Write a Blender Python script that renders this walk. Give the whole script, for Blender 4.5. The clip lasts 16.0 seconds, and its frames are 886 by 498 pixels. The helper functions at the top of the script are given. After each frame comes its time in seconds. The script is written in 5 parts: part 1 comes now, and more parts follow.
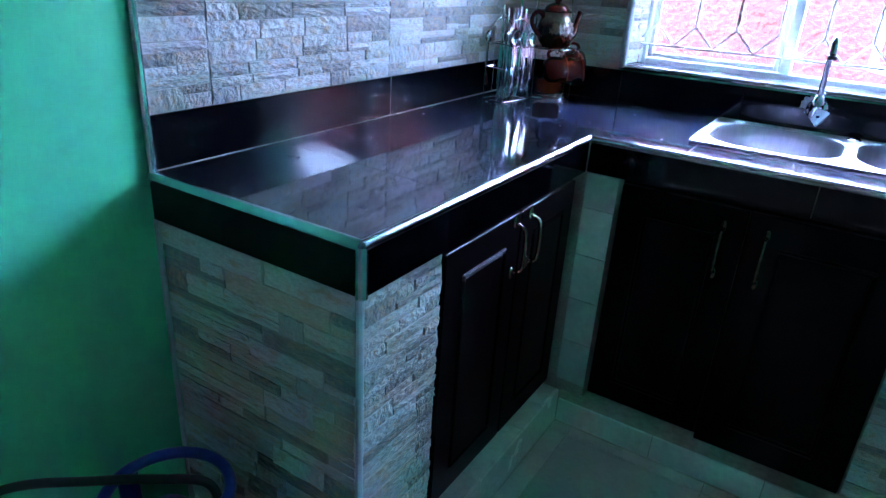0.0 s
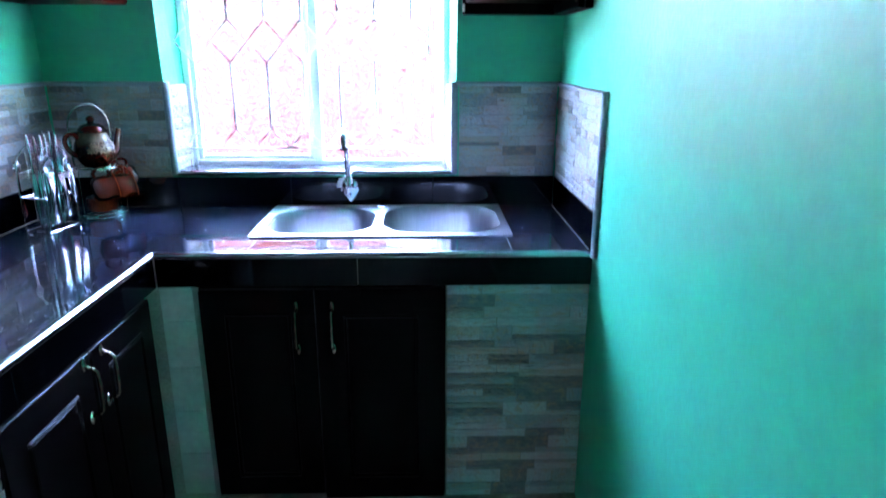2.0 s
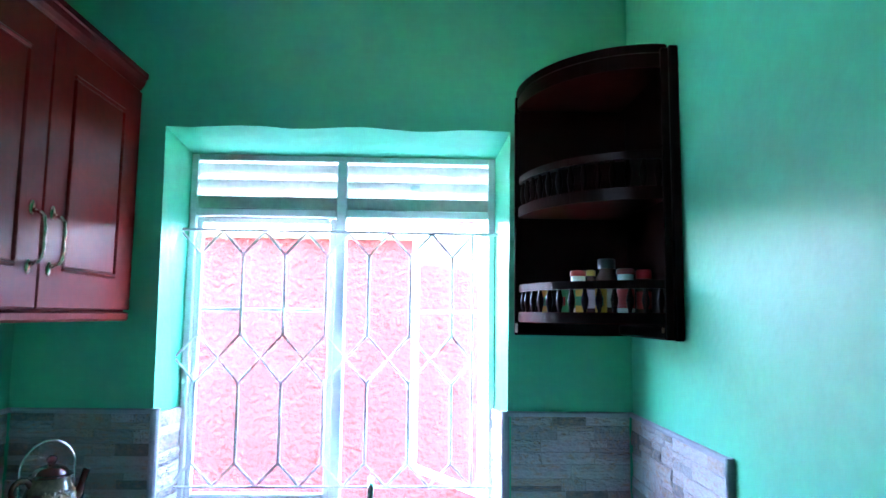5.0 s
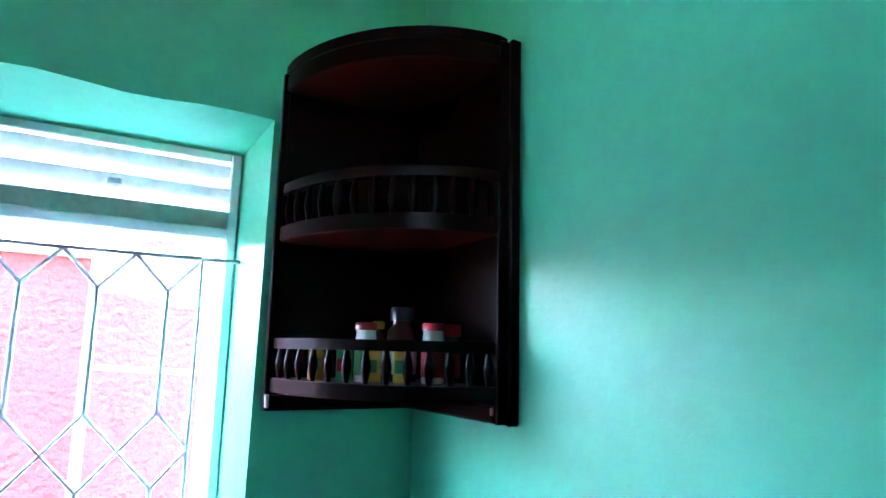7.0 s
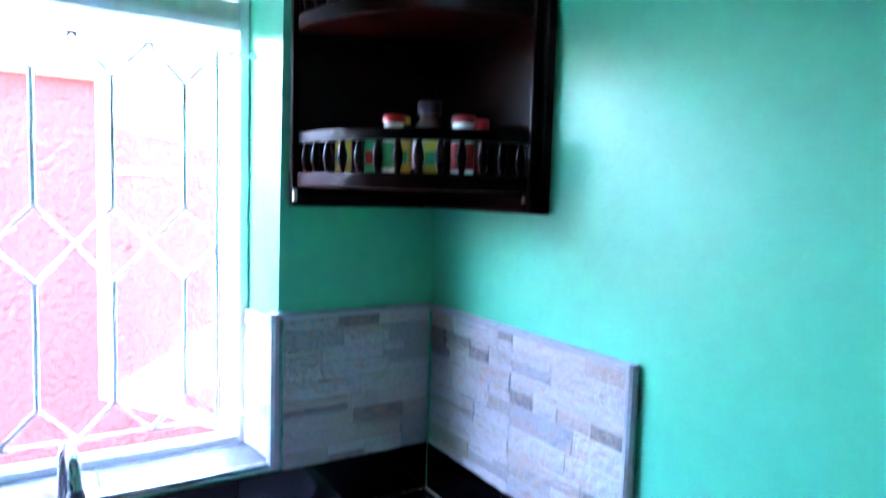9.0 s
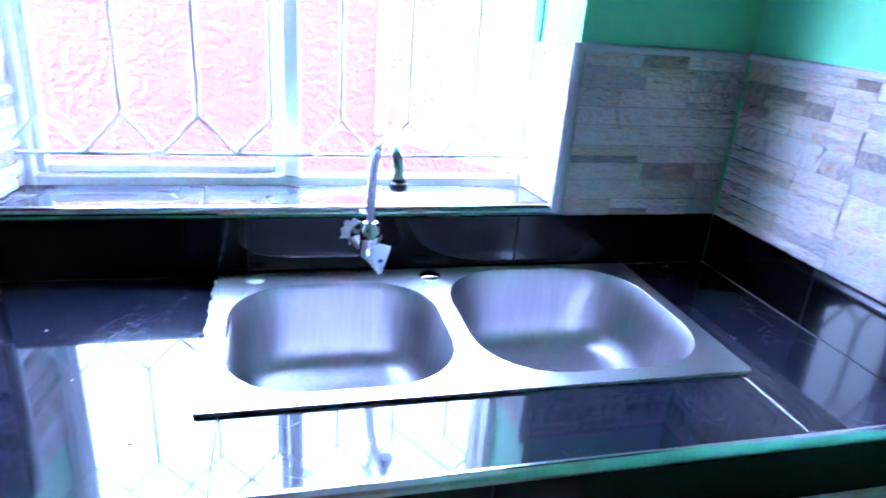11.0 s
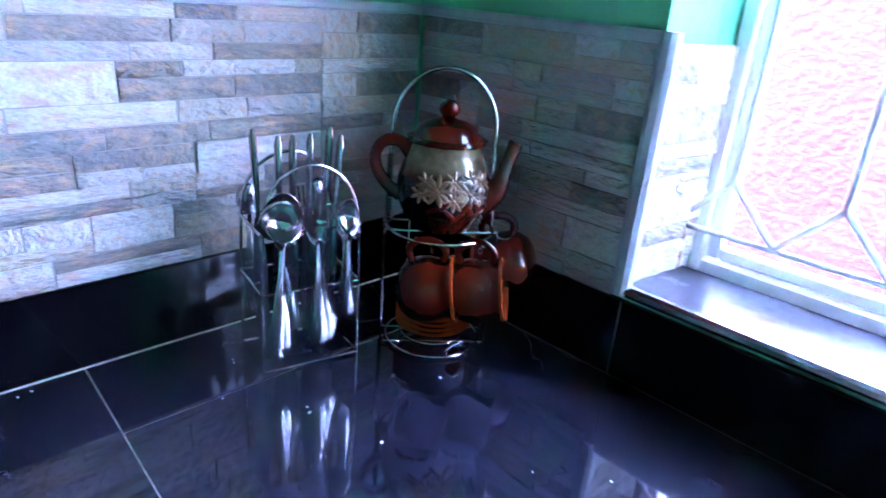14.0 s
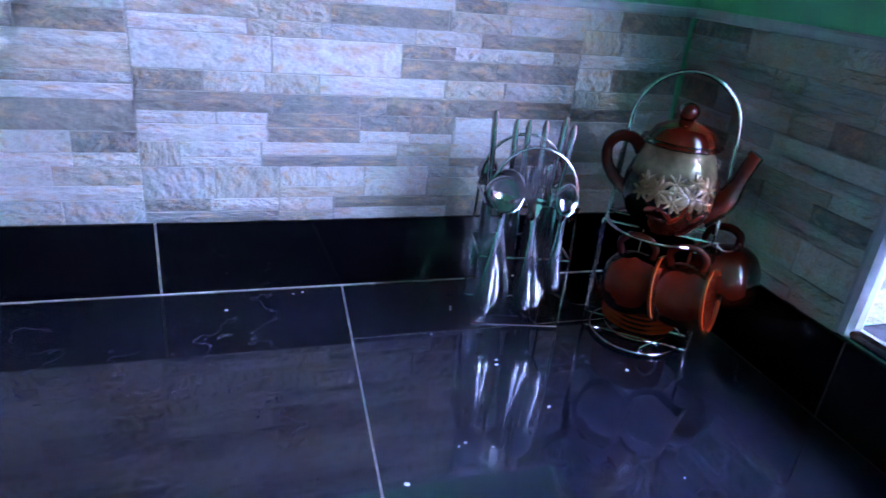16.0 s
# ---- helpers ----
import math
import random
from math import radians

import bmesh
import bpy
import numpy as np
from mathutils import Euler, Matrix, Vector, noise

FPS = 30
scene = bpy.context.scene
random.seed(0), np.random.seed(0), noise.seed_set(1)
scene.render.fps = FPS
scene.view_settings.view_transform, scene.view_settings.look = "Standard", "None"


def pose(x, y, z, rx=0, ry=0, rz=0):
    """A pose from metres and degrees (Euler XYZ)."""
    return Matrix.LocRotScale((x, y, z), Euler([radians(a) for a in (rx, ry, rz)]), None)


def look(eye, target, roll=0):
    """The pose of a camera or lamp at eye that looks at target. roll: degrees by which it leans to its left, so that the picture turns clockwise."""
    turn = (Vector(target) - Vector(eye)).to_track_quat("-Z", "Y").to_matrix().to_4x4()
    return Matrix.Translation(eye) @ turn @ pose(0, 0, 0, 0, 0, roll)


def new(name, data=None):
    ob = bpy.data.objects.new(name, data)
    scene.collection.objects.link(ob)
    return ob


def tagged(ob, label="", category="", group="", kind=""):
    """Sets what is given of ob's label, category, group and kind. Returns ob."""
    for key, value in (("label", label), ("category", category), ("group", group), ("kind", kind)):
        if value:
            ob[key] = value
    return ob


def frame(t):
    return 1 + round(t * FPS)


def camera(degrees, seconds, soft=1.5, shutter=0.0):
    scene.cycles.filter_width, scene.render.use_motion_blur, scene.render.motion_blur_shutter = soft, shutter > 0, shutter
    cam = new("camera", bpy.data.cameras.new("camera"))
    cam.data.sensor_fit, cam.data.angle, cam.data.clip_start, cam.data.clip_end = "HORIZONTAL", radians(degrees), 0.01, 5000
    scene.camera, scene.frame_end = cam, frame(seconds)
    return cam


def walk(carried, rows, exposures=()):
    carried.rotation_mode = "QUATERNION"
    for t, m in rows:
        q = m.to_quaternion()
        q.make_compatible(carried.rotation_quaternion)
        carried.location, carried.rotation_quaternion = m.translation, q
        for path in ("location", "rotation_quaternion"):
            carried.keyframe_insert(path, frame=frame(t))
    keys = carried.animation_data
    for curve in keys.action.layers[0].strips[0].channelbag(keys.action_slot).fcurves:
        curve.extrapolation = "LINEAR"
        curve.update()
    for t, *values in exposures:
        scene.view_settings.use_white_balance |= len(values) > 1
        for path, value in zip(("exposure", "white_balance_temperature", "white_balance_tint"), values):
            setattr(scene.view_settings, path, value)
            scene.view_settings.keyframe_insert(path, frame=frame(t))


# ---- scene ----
cam = camera(68.8, 16.0, shutter=0.3)
PATH = [
    (0, (1.139, -2.28, 1.303), (0.176, -0.72, 0.502), 3.6),
    (0.5, (1.147, -2.273, 1.312), (0.223, -0.681, 0.528), 3.2),
    (1, (1.237, -2.253, 1.34), (0.733, -0.453, 0.629), 2.2),
    (1.5, (1.349, -2.274, 1.395), (1.219, -0.392, 0.729), 0.7),
    (2, (1.303, -2.318, 1.435), (1.356, -0.405, 0.854), 0.1),
    (2.5, (1.313, -2.317, 1.523), (1.309, -0.326, 1.341), -0.0),
    (3, (1.309, -2.368, 1.596), (1.253, -0.373, 1.719), 0.6),
    (3.2, (1.328, -2.394, 1.597), (1.244, -0.403, 1.77), 0.8),
    (5.3, (1.096, -1.752, 1.61), (1.239, 0.231, 1.827), 0.6),
    (5.5, (1.061, -1.651, 1.608), (1.353, 0.314, 1.84), 0.4),
    (6, (1.069, -1.421, 1.622), (1.672, 0.468, 1.881), 1.6),
    (6.5, (1.114, -1.326, 1.642), (1.922, 0.476, 1.955), 3.2),
    (7, (1.068, -1.33, 1.681), (2.065, 0.375, 1.996), 1.5),
    (7.5, (1.029, -1.341, 1.694), (2.073, 0.333, 2.025), 1.2),
    (8, (1.024, -1.344, 1.704), (2.069, 0.329, 2.033), 0.5),
    (8.5, (0.998, -1.327, 1.645), (2.069, 0.335, 1.946), 0.8),
    (8.9, (1.008, -1.289, 1.602), (2.075, 0.402, 1.55), 1.1),
    (9, (1.012, -1.278, 1.582), (2.06, 0.418, 1.422), 1.7),
    (9.2, (0.98, -1.253, 1.538), (2.042, 0.417, 1.247), 1.5),
    (11.3, (0.84, -1.129, 1.382), (1.127, 0.702, 0.629), 4.4),
    (11.5, (0.806, -1.126, 1.369), (0.958, 0.72, 0.614), 4.4),
    (12, (0.786, -1.132, 1.382), (0.779, 0.714, 0.611), 4.3),
    (12.5, (0.786, -1.118, 1.369), (0.64, 0.734, 0.629), 4.5),
    (13, (0.753, -1.059, 1.374), (0.227, 0.721, 0.631), 5.2),
    (13.5, (0.781, -0.857, 1.33), (-0.199, 0.747, 0.646), 5.1),
    (14, (0.777, -0.716, 1.36), (-0.515, 0.62, 0.621), 4.9),
    (14.5, (0.846, -0.641, 1.384), (-0.74, 0.301, 0.609), 5.0),
    (15, (0.88, -0.643, 1.379), (-0.789, 0.132, 0.598), 4.2),
    (15.4, (0.882, -0.643, 1.375), (-0.799, 0.109, 0.595), 4.2),
    (15.5, (0.883, -0.632, 1.381), (-0.805, 0.093, 0.591), 4.4),
    (16, (0.888, -0.681, 1.374), (-0.832, -0.078, 0.551), 5.9),
]
EXPOSURES = [(0.0, 7.64, 5900, 28), (0.5, 7.62, 5900, 28), (1.0, 7.64, 5900, 27), (1.5, 7.84, 5950, 21), (2.0, 7.90, 5950, 20), (2.5, 7.71, 6000, 21), (3.2, 7.42, 6050, 21), (5.5, 7.47, 6040, 21), (6.5, 7.47, 6030, 21), (8.0, 7.34, 6010, 22), (9.2, 7.57, 5980, 23), (11.3, 7.82, 5950, 30), (13.0, 7.84, 6000, 34), (14.0, 7.87, 6050, 40), (15.0, 7.64, 6100, 42), (15.6, 7.57, 6100, 43), (16.0, 7.42, 6150, 42)]
walk(cam, [(t, look(eye, target, roll)) for t, eye, target, roll in PATH], EXPOSURES)

# ---- daylight: sky and a high sun that the house keeps off the neighbour's wall
SUN_ELEVATION, SUN_AZIMUTH = radians(50), radians(200)
world = bpy.data.worlds.new("daylight")
scene.world = world
world.use_nodes = True
wn = world.node_tree.nodes
sky = wn.new("ShaderNodeTexSky")
sky.sky_type, sky.sun_disc, sky.sun_elevation, sky.sun_rotation = "NISHITA", False, SUN_ELEVATION, SUN_AZIMUTH
world.node_tree.links.new(sky.outputs[0], wn["Background"].inputs[0])
wn["Background"].inputs[1].default_value = 0.15
sun = new("sun", bpy.data.lights.new("sun", "SUN"))
sun.data.energy, sun.data.angle, sun.data.color = 0.6, radians(15), (1.0, 0.95, 0.88)
sun_dir = Vector((math.sin(SUN_AZIMUTH) * math.cos(SUN_ELEVATION), math.cos(SUN_AZIMUTH) * math.cos(SUN_ELEVATION), math.sin(SUN_ELEVATION)))
sun.matrix_world = look(sun_dir * 20, (0, 0, 0))

# ---- plan, in metres: west wall x = 0, window wall y = 0, floor z = 0
W, SOUTH, CEIL = 1.778, -3.4, 2.660
TOP, FASCIA = 0.90, 0.80            # worktop surface and underside of its edge
DEPTH_W, DEPTH_N = 0.549, 0.588     # worktop depth along the west wall, under the window
END = -1.562                        # free end of the worktop
SPLASH, STONE = 1.009, 1.338        # tops of black splashback and stone tiles
WX0, WX1, WZ0, WZ1 = 0.408, 1.410, 1.021, 2.163   # window opening
FRAME_Y, WALL_T = 0.139, 0.21


# ---- materials
def mat(name, base, rough=0.5, metal=0.0, vary=0.15, scale=6.0, grain=60.0, bump=0.15, bump_scale=40.0, coat=0.0, spec=0.5, per_piece=0.0, rough_vary=0.1, trans=0.0, distance=0.002, ior=1.5):
    """Surface with colour variation at two scales, uneven gloss and fine relief, in metres."""
    m = bpy.data.materials.new(name)
    m.use_nodes = True
    nt = m.node_tree
    n, l = nt.nodes, nt.links
    b = n["Principled BSDF"]
    b.inputs["Roughness"].default_value, b.inputs["Metallic"].default_value = rough, metal
    b.inputs["Coat Weight"].default_value, b.inputs["Coat Roughness"].default_value = coat, 0.06
    b.inputs["Specular IOR Level"].default_value = spec
    b.inputs["Transmission Weight"].default_value, b.inputs["IOR"].default_value = trans, ior
    tc = n.new("ShaderNodeTexCoord")
    big, fine = n.new("ShaderNodeTexNoise"), n.new("ShaderNodeTexNoise")
    big.inputs["Scale"].default_value, fine.inputs["Scale"].default_value = scale, grain
    big.inputs["Detail"].default_value = 5
    l.new(tc.outputs["Object"], big.inputs["Vector"])
    l.new(tc.outputs["Object"], fine.inputs["Vector"])
    add = n.new("ShaderNodeMath")
    add.operation = "ADD"
    l.new(big.outputs[0], add.inputs[0])
    l.new(fine.outputs[0], add.inputs[1])
    rng = n.new("ShaderNodeMapRange")
    rng.inputs[1].default_value, rng.inputs[2].default_value = 0.6, 1.4
    rng.inputs[3].default_value, rng.inputs[4].default_value = 1 - vary, 1 + vary
    l.new(add.outputs[0], rng.inputs[0])
    value = rng.outputs[0]
    if per_piece:
        oi = n.new("ShaderNodeObjectInfo")
        r2 = n.new("ShaderNodeMapRange")
        r2.inputs[3].default_value, r2.inputs[4].default_value = 1 - per_piece, 1 + per_piece
        l.new(oi.outputs["Random"], r2.inputs[0])
        mul = n.new("ShaderNodeMath")
        mul.operation = "MULTIPLY"
        l.new(value, mul.inputs[0])
        l.new(r2.outputs[0], mul.inputs[1])
        value = mul.outputs[0]
    mix = n.new("ShaderNodeVectorMath")
    mix.operation = "SCALE"
    mix.inputs[0].default_value = base
    l.new(value, mix.inputs["Scale"])
    l.new(mix.outputs[0], b.inputs["Base Color"])
    rr = n.new("ShaderNodeMapRange")
    rr.inputs[1].default_value, rr.inputs[2].default_value = 0.3, 0.7
    rr.inputs[3].default_value, rr.inputs[4].default_value = max(0.0, rough * (1 - rough_vary)), min(1.0, rough * (1 + rough_vary) + 0.01)
    l.new(big.outputs[0], rr.inputs[0])
    l.new(rr.outputs[0], b.inputs["Roughness"])
    if bump:
        bn = n.new("ShaderNodeTexNoise")
        bn.inputs["Scale"].default_value, bn.inputs["Detail"].default_value = bump_scale, 4
        l.new(tc.outputs["Object"], bn.inputs["Vector"])
        bp = n.new("ShaderNodeBump")
        bp.inputs["Strength"].default_value, bp.inputs["Distance"].default_value = bump, distance
        l.new(bn.outputs[0], bp.inputs["Height"])
        l.new(bp.outputs[0], b.inputs["Normal"])
    return m


def palette(m, stops, low=0.0, high=1.0):
    """Colours picked piece by piece from a ramp, under the material's own variation."""
    nt = m.node_tree
    n, l = nt.nodes, nt.links
    oi, ramp = n.new("ShaderNodeObjectInfo"), n.new("ShaderNodeValToRGB")
    ramp.color_ramp.interpolation = "CONSTANT"
    while len(ramp.color_ramp.elements) < len(stops):
        ramp.color_ramp.elements.new(0.5)
    for i, c in enumerate(stops):
        ramp.color_ramp.elements[i].position = i / len(stops)
        ramp.color_ramp.elements[i].color = (*c, 1)
    l.new(oi.outputs["Random"], ramp.inputs[0])
    for node in n:
        if node.bl_idname == "ShaderNodeVectorMath" and node.operation == "SCALE":
            l.new(ramp.outputs[0], node.inputs[0])
    return m


M_GREEN = mat("green_gloss_paint", (0.070, 0.56, 0.32), 0.45, vary=0.06, scale=2.5, grain=30, bump=0.7, bump_scale=55, rough_vary=0.2, distance=0.0014)
M_BEIGE = mat("beige_wall_paint", (0.42, 0.36, 0.29), 0.7, vary=0.08, bump=0.15)
M_CEIL = mat("ceiling_paint", (0.62, 0.72, 0.74), 0.7, vary=0.05, bump=0.1)
# The blue in this black base stands in for reflected sky.
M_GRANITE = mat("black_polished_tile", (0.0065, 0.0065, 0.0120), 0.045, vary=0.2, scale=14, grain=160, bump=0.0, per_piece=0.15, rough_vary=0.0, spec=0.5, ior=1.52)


def veins(m, colour):
    """Faint pale smears and thin scratches, in patches."""
    n, l = m.node_tree.nodes, m.node_tree.links
    tc = next(k for k in n if k.bl_idname == "ShaderNodeTexCoord")
    line, patch = n.new("ShaderNodeTexNoise"), n.new("ShaderNodeTexNoise")
    for k, sc, de in ((line, 11.0, 4), (patch, 4.0, 2)):
        k.inputs["Scale"].default_value, k.inputs["Detail"].default_value = sc, de
        l.new(tc.outputs["Object"], k.inputs["Vector"])
    cmp = n.new("ShaderNodeMath")
    cmp.operation = "COMPARE"
    cmp.inputs[1].default_value, cmp.inputs[2].default_value = 0.5, 0.0028
    l.new(line.outputs[0], cmp.inputs[0])
    lim = n.new("ShaderNodeMapRange")
    lim.inputs[1].default_value, lim.inputs[2].default_value = 0.50, 0.66
    l.new(patch.outputs[0], lim.inputs[0])
    mul = n.new("ShaderNodeMath")
    mul.operation = "MULTIPLY"
    l.new(cmp.outputs[0], mul.inputs[0])
    l.new(lim.outputs[0], mul.inputs[1])
    mix = n.new("ShaderNodeMix")
    mix.data_type = "RGBA"
    mix.inputs[7].default_value = (*colour, 1)
    l.new(mul.outputs[0], mix.inputs[0])
    b = n["Principled BSDF"]
    l.new(b.inputs["Base Color"].links[0].from_socket, mix.inputs[6])
    l.new(mix.outputs[2], b.inputs["Base Color"])
    return m


veins(M_GRANITE, (0.12, 0.12, 0.16))


def haze(m, share, rough, dust_sheen):
    """Dusty, water-marked film that blurs part of the polish; blue tint paints sky sheen."""
    n, l = m.node_tree.nodes, m.node_tree.links
    b = n["Principled BSDF"]
    dull = n.new("ShaderNodeBsdfPrincipled")
    dull.inputs["Roughness"].default_value, dull.inputs["Specular IOR Level"].default_value = rough, 0.8
    dull.inputs["Base Color"].default_value = (*dust_sheen, 1)
    tc = next(k for k in n if k.bl_idname == "ShaderNodeTexCoord")
    cloud = n.new("ShaderNodeTexNoise")
    cloud.inputs["Scale"].default_value, cloud.inputs["Detail"].default_value = 5.0, 6
    l.new(tc.outputs["Object"], cloud.inputs["Vector"])
    lim = n.new("ShaderNodeMapRange")
    lim.inputs[1].default_value, lim.inputs[2].default_value, lim.inputs[3].default_value, lim.inputs[4].default_value = 0.35, 0.7, share * 0.55, share * 1.5
    l.new(cloud.outputs[0], lim.inputs[0])
    both = n.new("ShaderNodeMixShader")
    l.new(lim.outputs[0], both.inputs[0])
    l.new(b.outputs[0], both.inputs[1])
    l.new(dull.outputs[0], both.inputs[2])
    out = next(k for k in n if k.bl_idname == "ShaderNodeOutputMaterial")
    l.new(both.outputs[0], out.inputs[0])


haze(M_GRANITE, 0.15, 0.25, (0.018, 0.020, 0.038))
# Dusty black tile; the paler base also carries the reflection of the sky.
M_SILL = mat("dusty_sill_tile_sky_sheen", (0.075, 0.075, 0.092), 0.18, vary=0.3, scale=9, grain=60, bump=0.02, rough_vary=0.6)
# Worktop's black tile for upright faces, with their dimness put into the base colour.
M_SPLASH = mat("black_polished_tile_shaded", (0.0012, 0.0012, 0.0018), 0.06, vary=0.2, scale=14, grain=120, bump=0.0, per_piece=0.15, rough_vary=0.0, spec=0.26)
M_DARKGROUT = mat("dark_grout", (0.02, 0.02, 0.02), 0.8, vary=0.3, grain=120, bump=0.3, bump_scale=150)
M_GROUT = mat("pale_grout", (0.44, 0.41, 0.35), 0.85, vary=0.3, grain=120, bump=0.4, bump_scale=150)


def stone_material():
    """Split stone: a colour for each piece, tan streaks, fine grain and a chipped face."""
    m = mat("ledge_stone_tile", (0.4, 0.4, 0.4), 0.45, vary=0.26, scale=2.6, grain=14, bump=0.8, bump_scale=3.4, distance=0.011, rough_vary=0.3)
    m = palette(m, [(0.47, 0.46, 0.48), (0.36, 0.34, 0.32), (0.48, 0.47, 0.47), (0.20, 0.20, 0.20), (0.49, 0.48, 0.50), (0.44, 0.38, 0.34), (0.22, 0.205, 0.19), (0.48, 0.47, 0.47), (0.41, 0.40, 0.40), (0.34, 0.34, 0.36)])
    n, l = m.node_tree.nodes, m.node_tree.links
    tc = next(k for k in n if k.bl_idname == "ShaderNodeTexCoord")
    oi = next(k for k in n if k.bl_idname == "ShaderNodeObjectInfo")
    stretch, shift = n.new("ShaderNodeVectorMath"), n.new("ShaderNodeVectorMath")
    stretch.operation, shift.operation = "MULTIPLY", "MULTIPLY_ADD"
    stretch.inputs[1].default_value = (2.2, 0.6, 0.9)
    l.new(tc.outputs["Object"], stretch.inputs[0])
    l.new(oi.outputs["Random"], shift.inputs[0])
    shift.inputs[1].default_value = (91.0, 57.0, 73.0)
    l.new(stretch.outputs[0], shift.inputs[2])
    for k in n:
        if k.bl_idname == "ShaderNodeTexNoise":
            l.new(shift.outputs[0], k.inputs["Vector"])
            k.inputs["Detail"].default_value = 5
    rust = n.new("ShaderNodeTexNoise")
    rust.inputs["Scale"].default_value, rust.inputs["Detail"].default_value = 2.6, 6
    l.new(shift.outputs[0], rust.inputs["Vector"])
    lim = n.new("ShaderNodeMapRange")
    lim.inputs[1].default_value, lim.inputs[2].default_value, lim.inputs[4].default_value = 0.49, 0.70, 0.8
    l.new(rust.outputs[0], lim.inputs[0])
    mix = n.new("ShaderNodeMix")
    mix.data_type = "RGBA"
    mix.inputs[7].default_value = (0.40, 0.245, 0.155, 1)
    l.new(lim.outputs[0], mix.inputs[0])
    ramp = next(k for k in n if k.bl_idname == "ShaderNodeValToRGB")
    scale = next(k for k in n if k.bl_idname == "ShaderNodeVectorMath" and k.operation == "SCALE")
    l.new(ramp.outputs[0], mix.inputs[6])
    l.new(mix.outputs[2], scale.inputs[0])
    return m


M_STONE = stone_material()
M_BACKER = mat("stone_joint", (0.29, 0.28, 0.27), 0.8, vary=0.2)
M_ALU = mat("aluminium_edge", (0.62, 0.64, 0.68), 0.2, metal=1.0, vary=0.1, bump=0.05, scale=20)
M_TRIM = mat("grey_plastic_trim", (0.36, 0.37, 0.42), 0.35, vary=0.1, bump=0.05)
M_STEEL = mat("brushed_steel", (0.66, 0.63, 0.66), 0.36, metal=1.0, vary=0.06, scale=4, grain=200, bump=0.05, bump_scale=200, distance=0.0005)
M_BOWL = mat("satin_steel", (0.43, 0.40, 0.43), 0.42, rough_vary=0.03, metal=1.0, vary=0.12, scale=4, grain=12, bump=0.25, bump_scale=9, distance=0.0015)
for k in [k for k in M_BOWL.node_tree.nodes if k.bl_idname == "ShaderNodeTexNoise"]:      # brushed up and down
    up_down = M_BOWL.node_tree.nodes.new("ShaderNodeMapping")
    up_down.inputs["Scale"].default_value = (9, 9, 0.5)
    M_BOWL.node_tree.links.new(k.inputs["Vector"].links[0].from_socket, up_down.inputs[0])
    M_BOWL.node_tree.links.new(up_down.outputs[0], k.inputs["Vector"])
M_CHROME = mat("chrome", (0.56, 0.53, 0.56), 0.07, metal=1.0, vary=0.05, bump=0.0)
M_CUTLERY = mat("worn_stainless_steel", (0.43, 0.42, 0.45), 0.14, metal=1.0, vary=0.12, scale=40, grain=200, bump=0.0)
M_BLACKWOOD = mat("black_stained_wood", (0.0035, 0.002, 0.002), 0.34, vary=0.4, scale=5, grain=30, bump=0.02, spec=0.07)
M_MAHOGANY = mat("mahogany", (0.092, 0.0046, 0.0023), 0.33, spec=0.09, vary=0.3, scale=7, grain=50, bump=0.0, rough_vary=0.02)
# Mahogany of the corner shelf with the shade put into its near-black colour.
M_SHADEDMAHOGANY = mat("shaded_mahogany", (0.0060, 0.0008, 0.0006), 0.30, spec=0.07, vary=0.3, scale=8, grain=50, bump=0.0, rough_vary=0.02)
# Redder copy for the boards: the glow on their undersides is in the colour.
M_LITMAHOGANY = mat("lit_mahogany", (0.036, 0.0028, 0.0014), 0.30, spec=0.09, vary=0.3, scale=8, grain=50, bump=0.0, rough_vary=0.02)
M_BRASS = mat("aged_brass", (0.50, 0.38, 0.28), 0.16, metal=1.0, vary=0.3, scale=60)
M_WHITETILE = mat("white_glazed_tile", (0.60, 0.63, 0.58), 0.25, vary=0.12, scale=9, grain=60, bump=0.08, per_piece=0.06)
M_FLOOR = mat("cream_floor_tile", (0.50, 0.50, 0.43), 0.3, vary=0.1, scale=8, grain=70, bump=0.05, per_piece=0.05)
M_DIRTY = mat("cement", (0.30, 0.27, 0.21), 0.85, vary=0.3, bump=0.4, bump_scale=80)
M_FRAME = mat("cream_metal_paint", (0.78, 0.80, 0.77), 0.4, vary=0.08, scale=12, bump=0.12, bump_scale=50)
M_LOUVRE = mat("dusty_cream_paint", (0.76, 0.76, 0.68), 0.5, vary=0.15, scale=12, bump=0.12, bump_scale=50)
M_ROD = mat("white_rod_paint", (0.82, 0.82, 0.82), 0.35, vary=0.15, scale=30)
M_NEIGHBOUR = mat("red_rough_plaster", (0.21, 0.030, 0.027), 0.9, vary=0.22, scale=3, grain=35, bump=1.0, bump_scale=28, distance=0.03)
M_GROUND = mat("concrete_ground", (0.36, 0.33, 0.30), 0.9, vary=0.2, scale=1.5, bump=0.5)
M_TIMBER = mat("weathered_board", (0.36, 0.22, 0.12), 0.8, vary=0.3, scale=6, grain=40, bump=0.3)
M_RAWWOOD = mat("pale_raw_wood", (0.55, 0.47, 0.38), 0.7, vary=0.2, scale=40)
M_PLASTER = mat("cracked_cement", (0.42, 0.42, 0.42), 0.8, vary=0.45, scale=40, grain=150, bump=0.5, bump_scale=120)
M_CERAMIC = mat("brown_glaze", (0.056, 0.0040, 0.0010), 0.03, vary=0.35, scale=18, grain=40, bump=0.0, rough_vary=0.02)
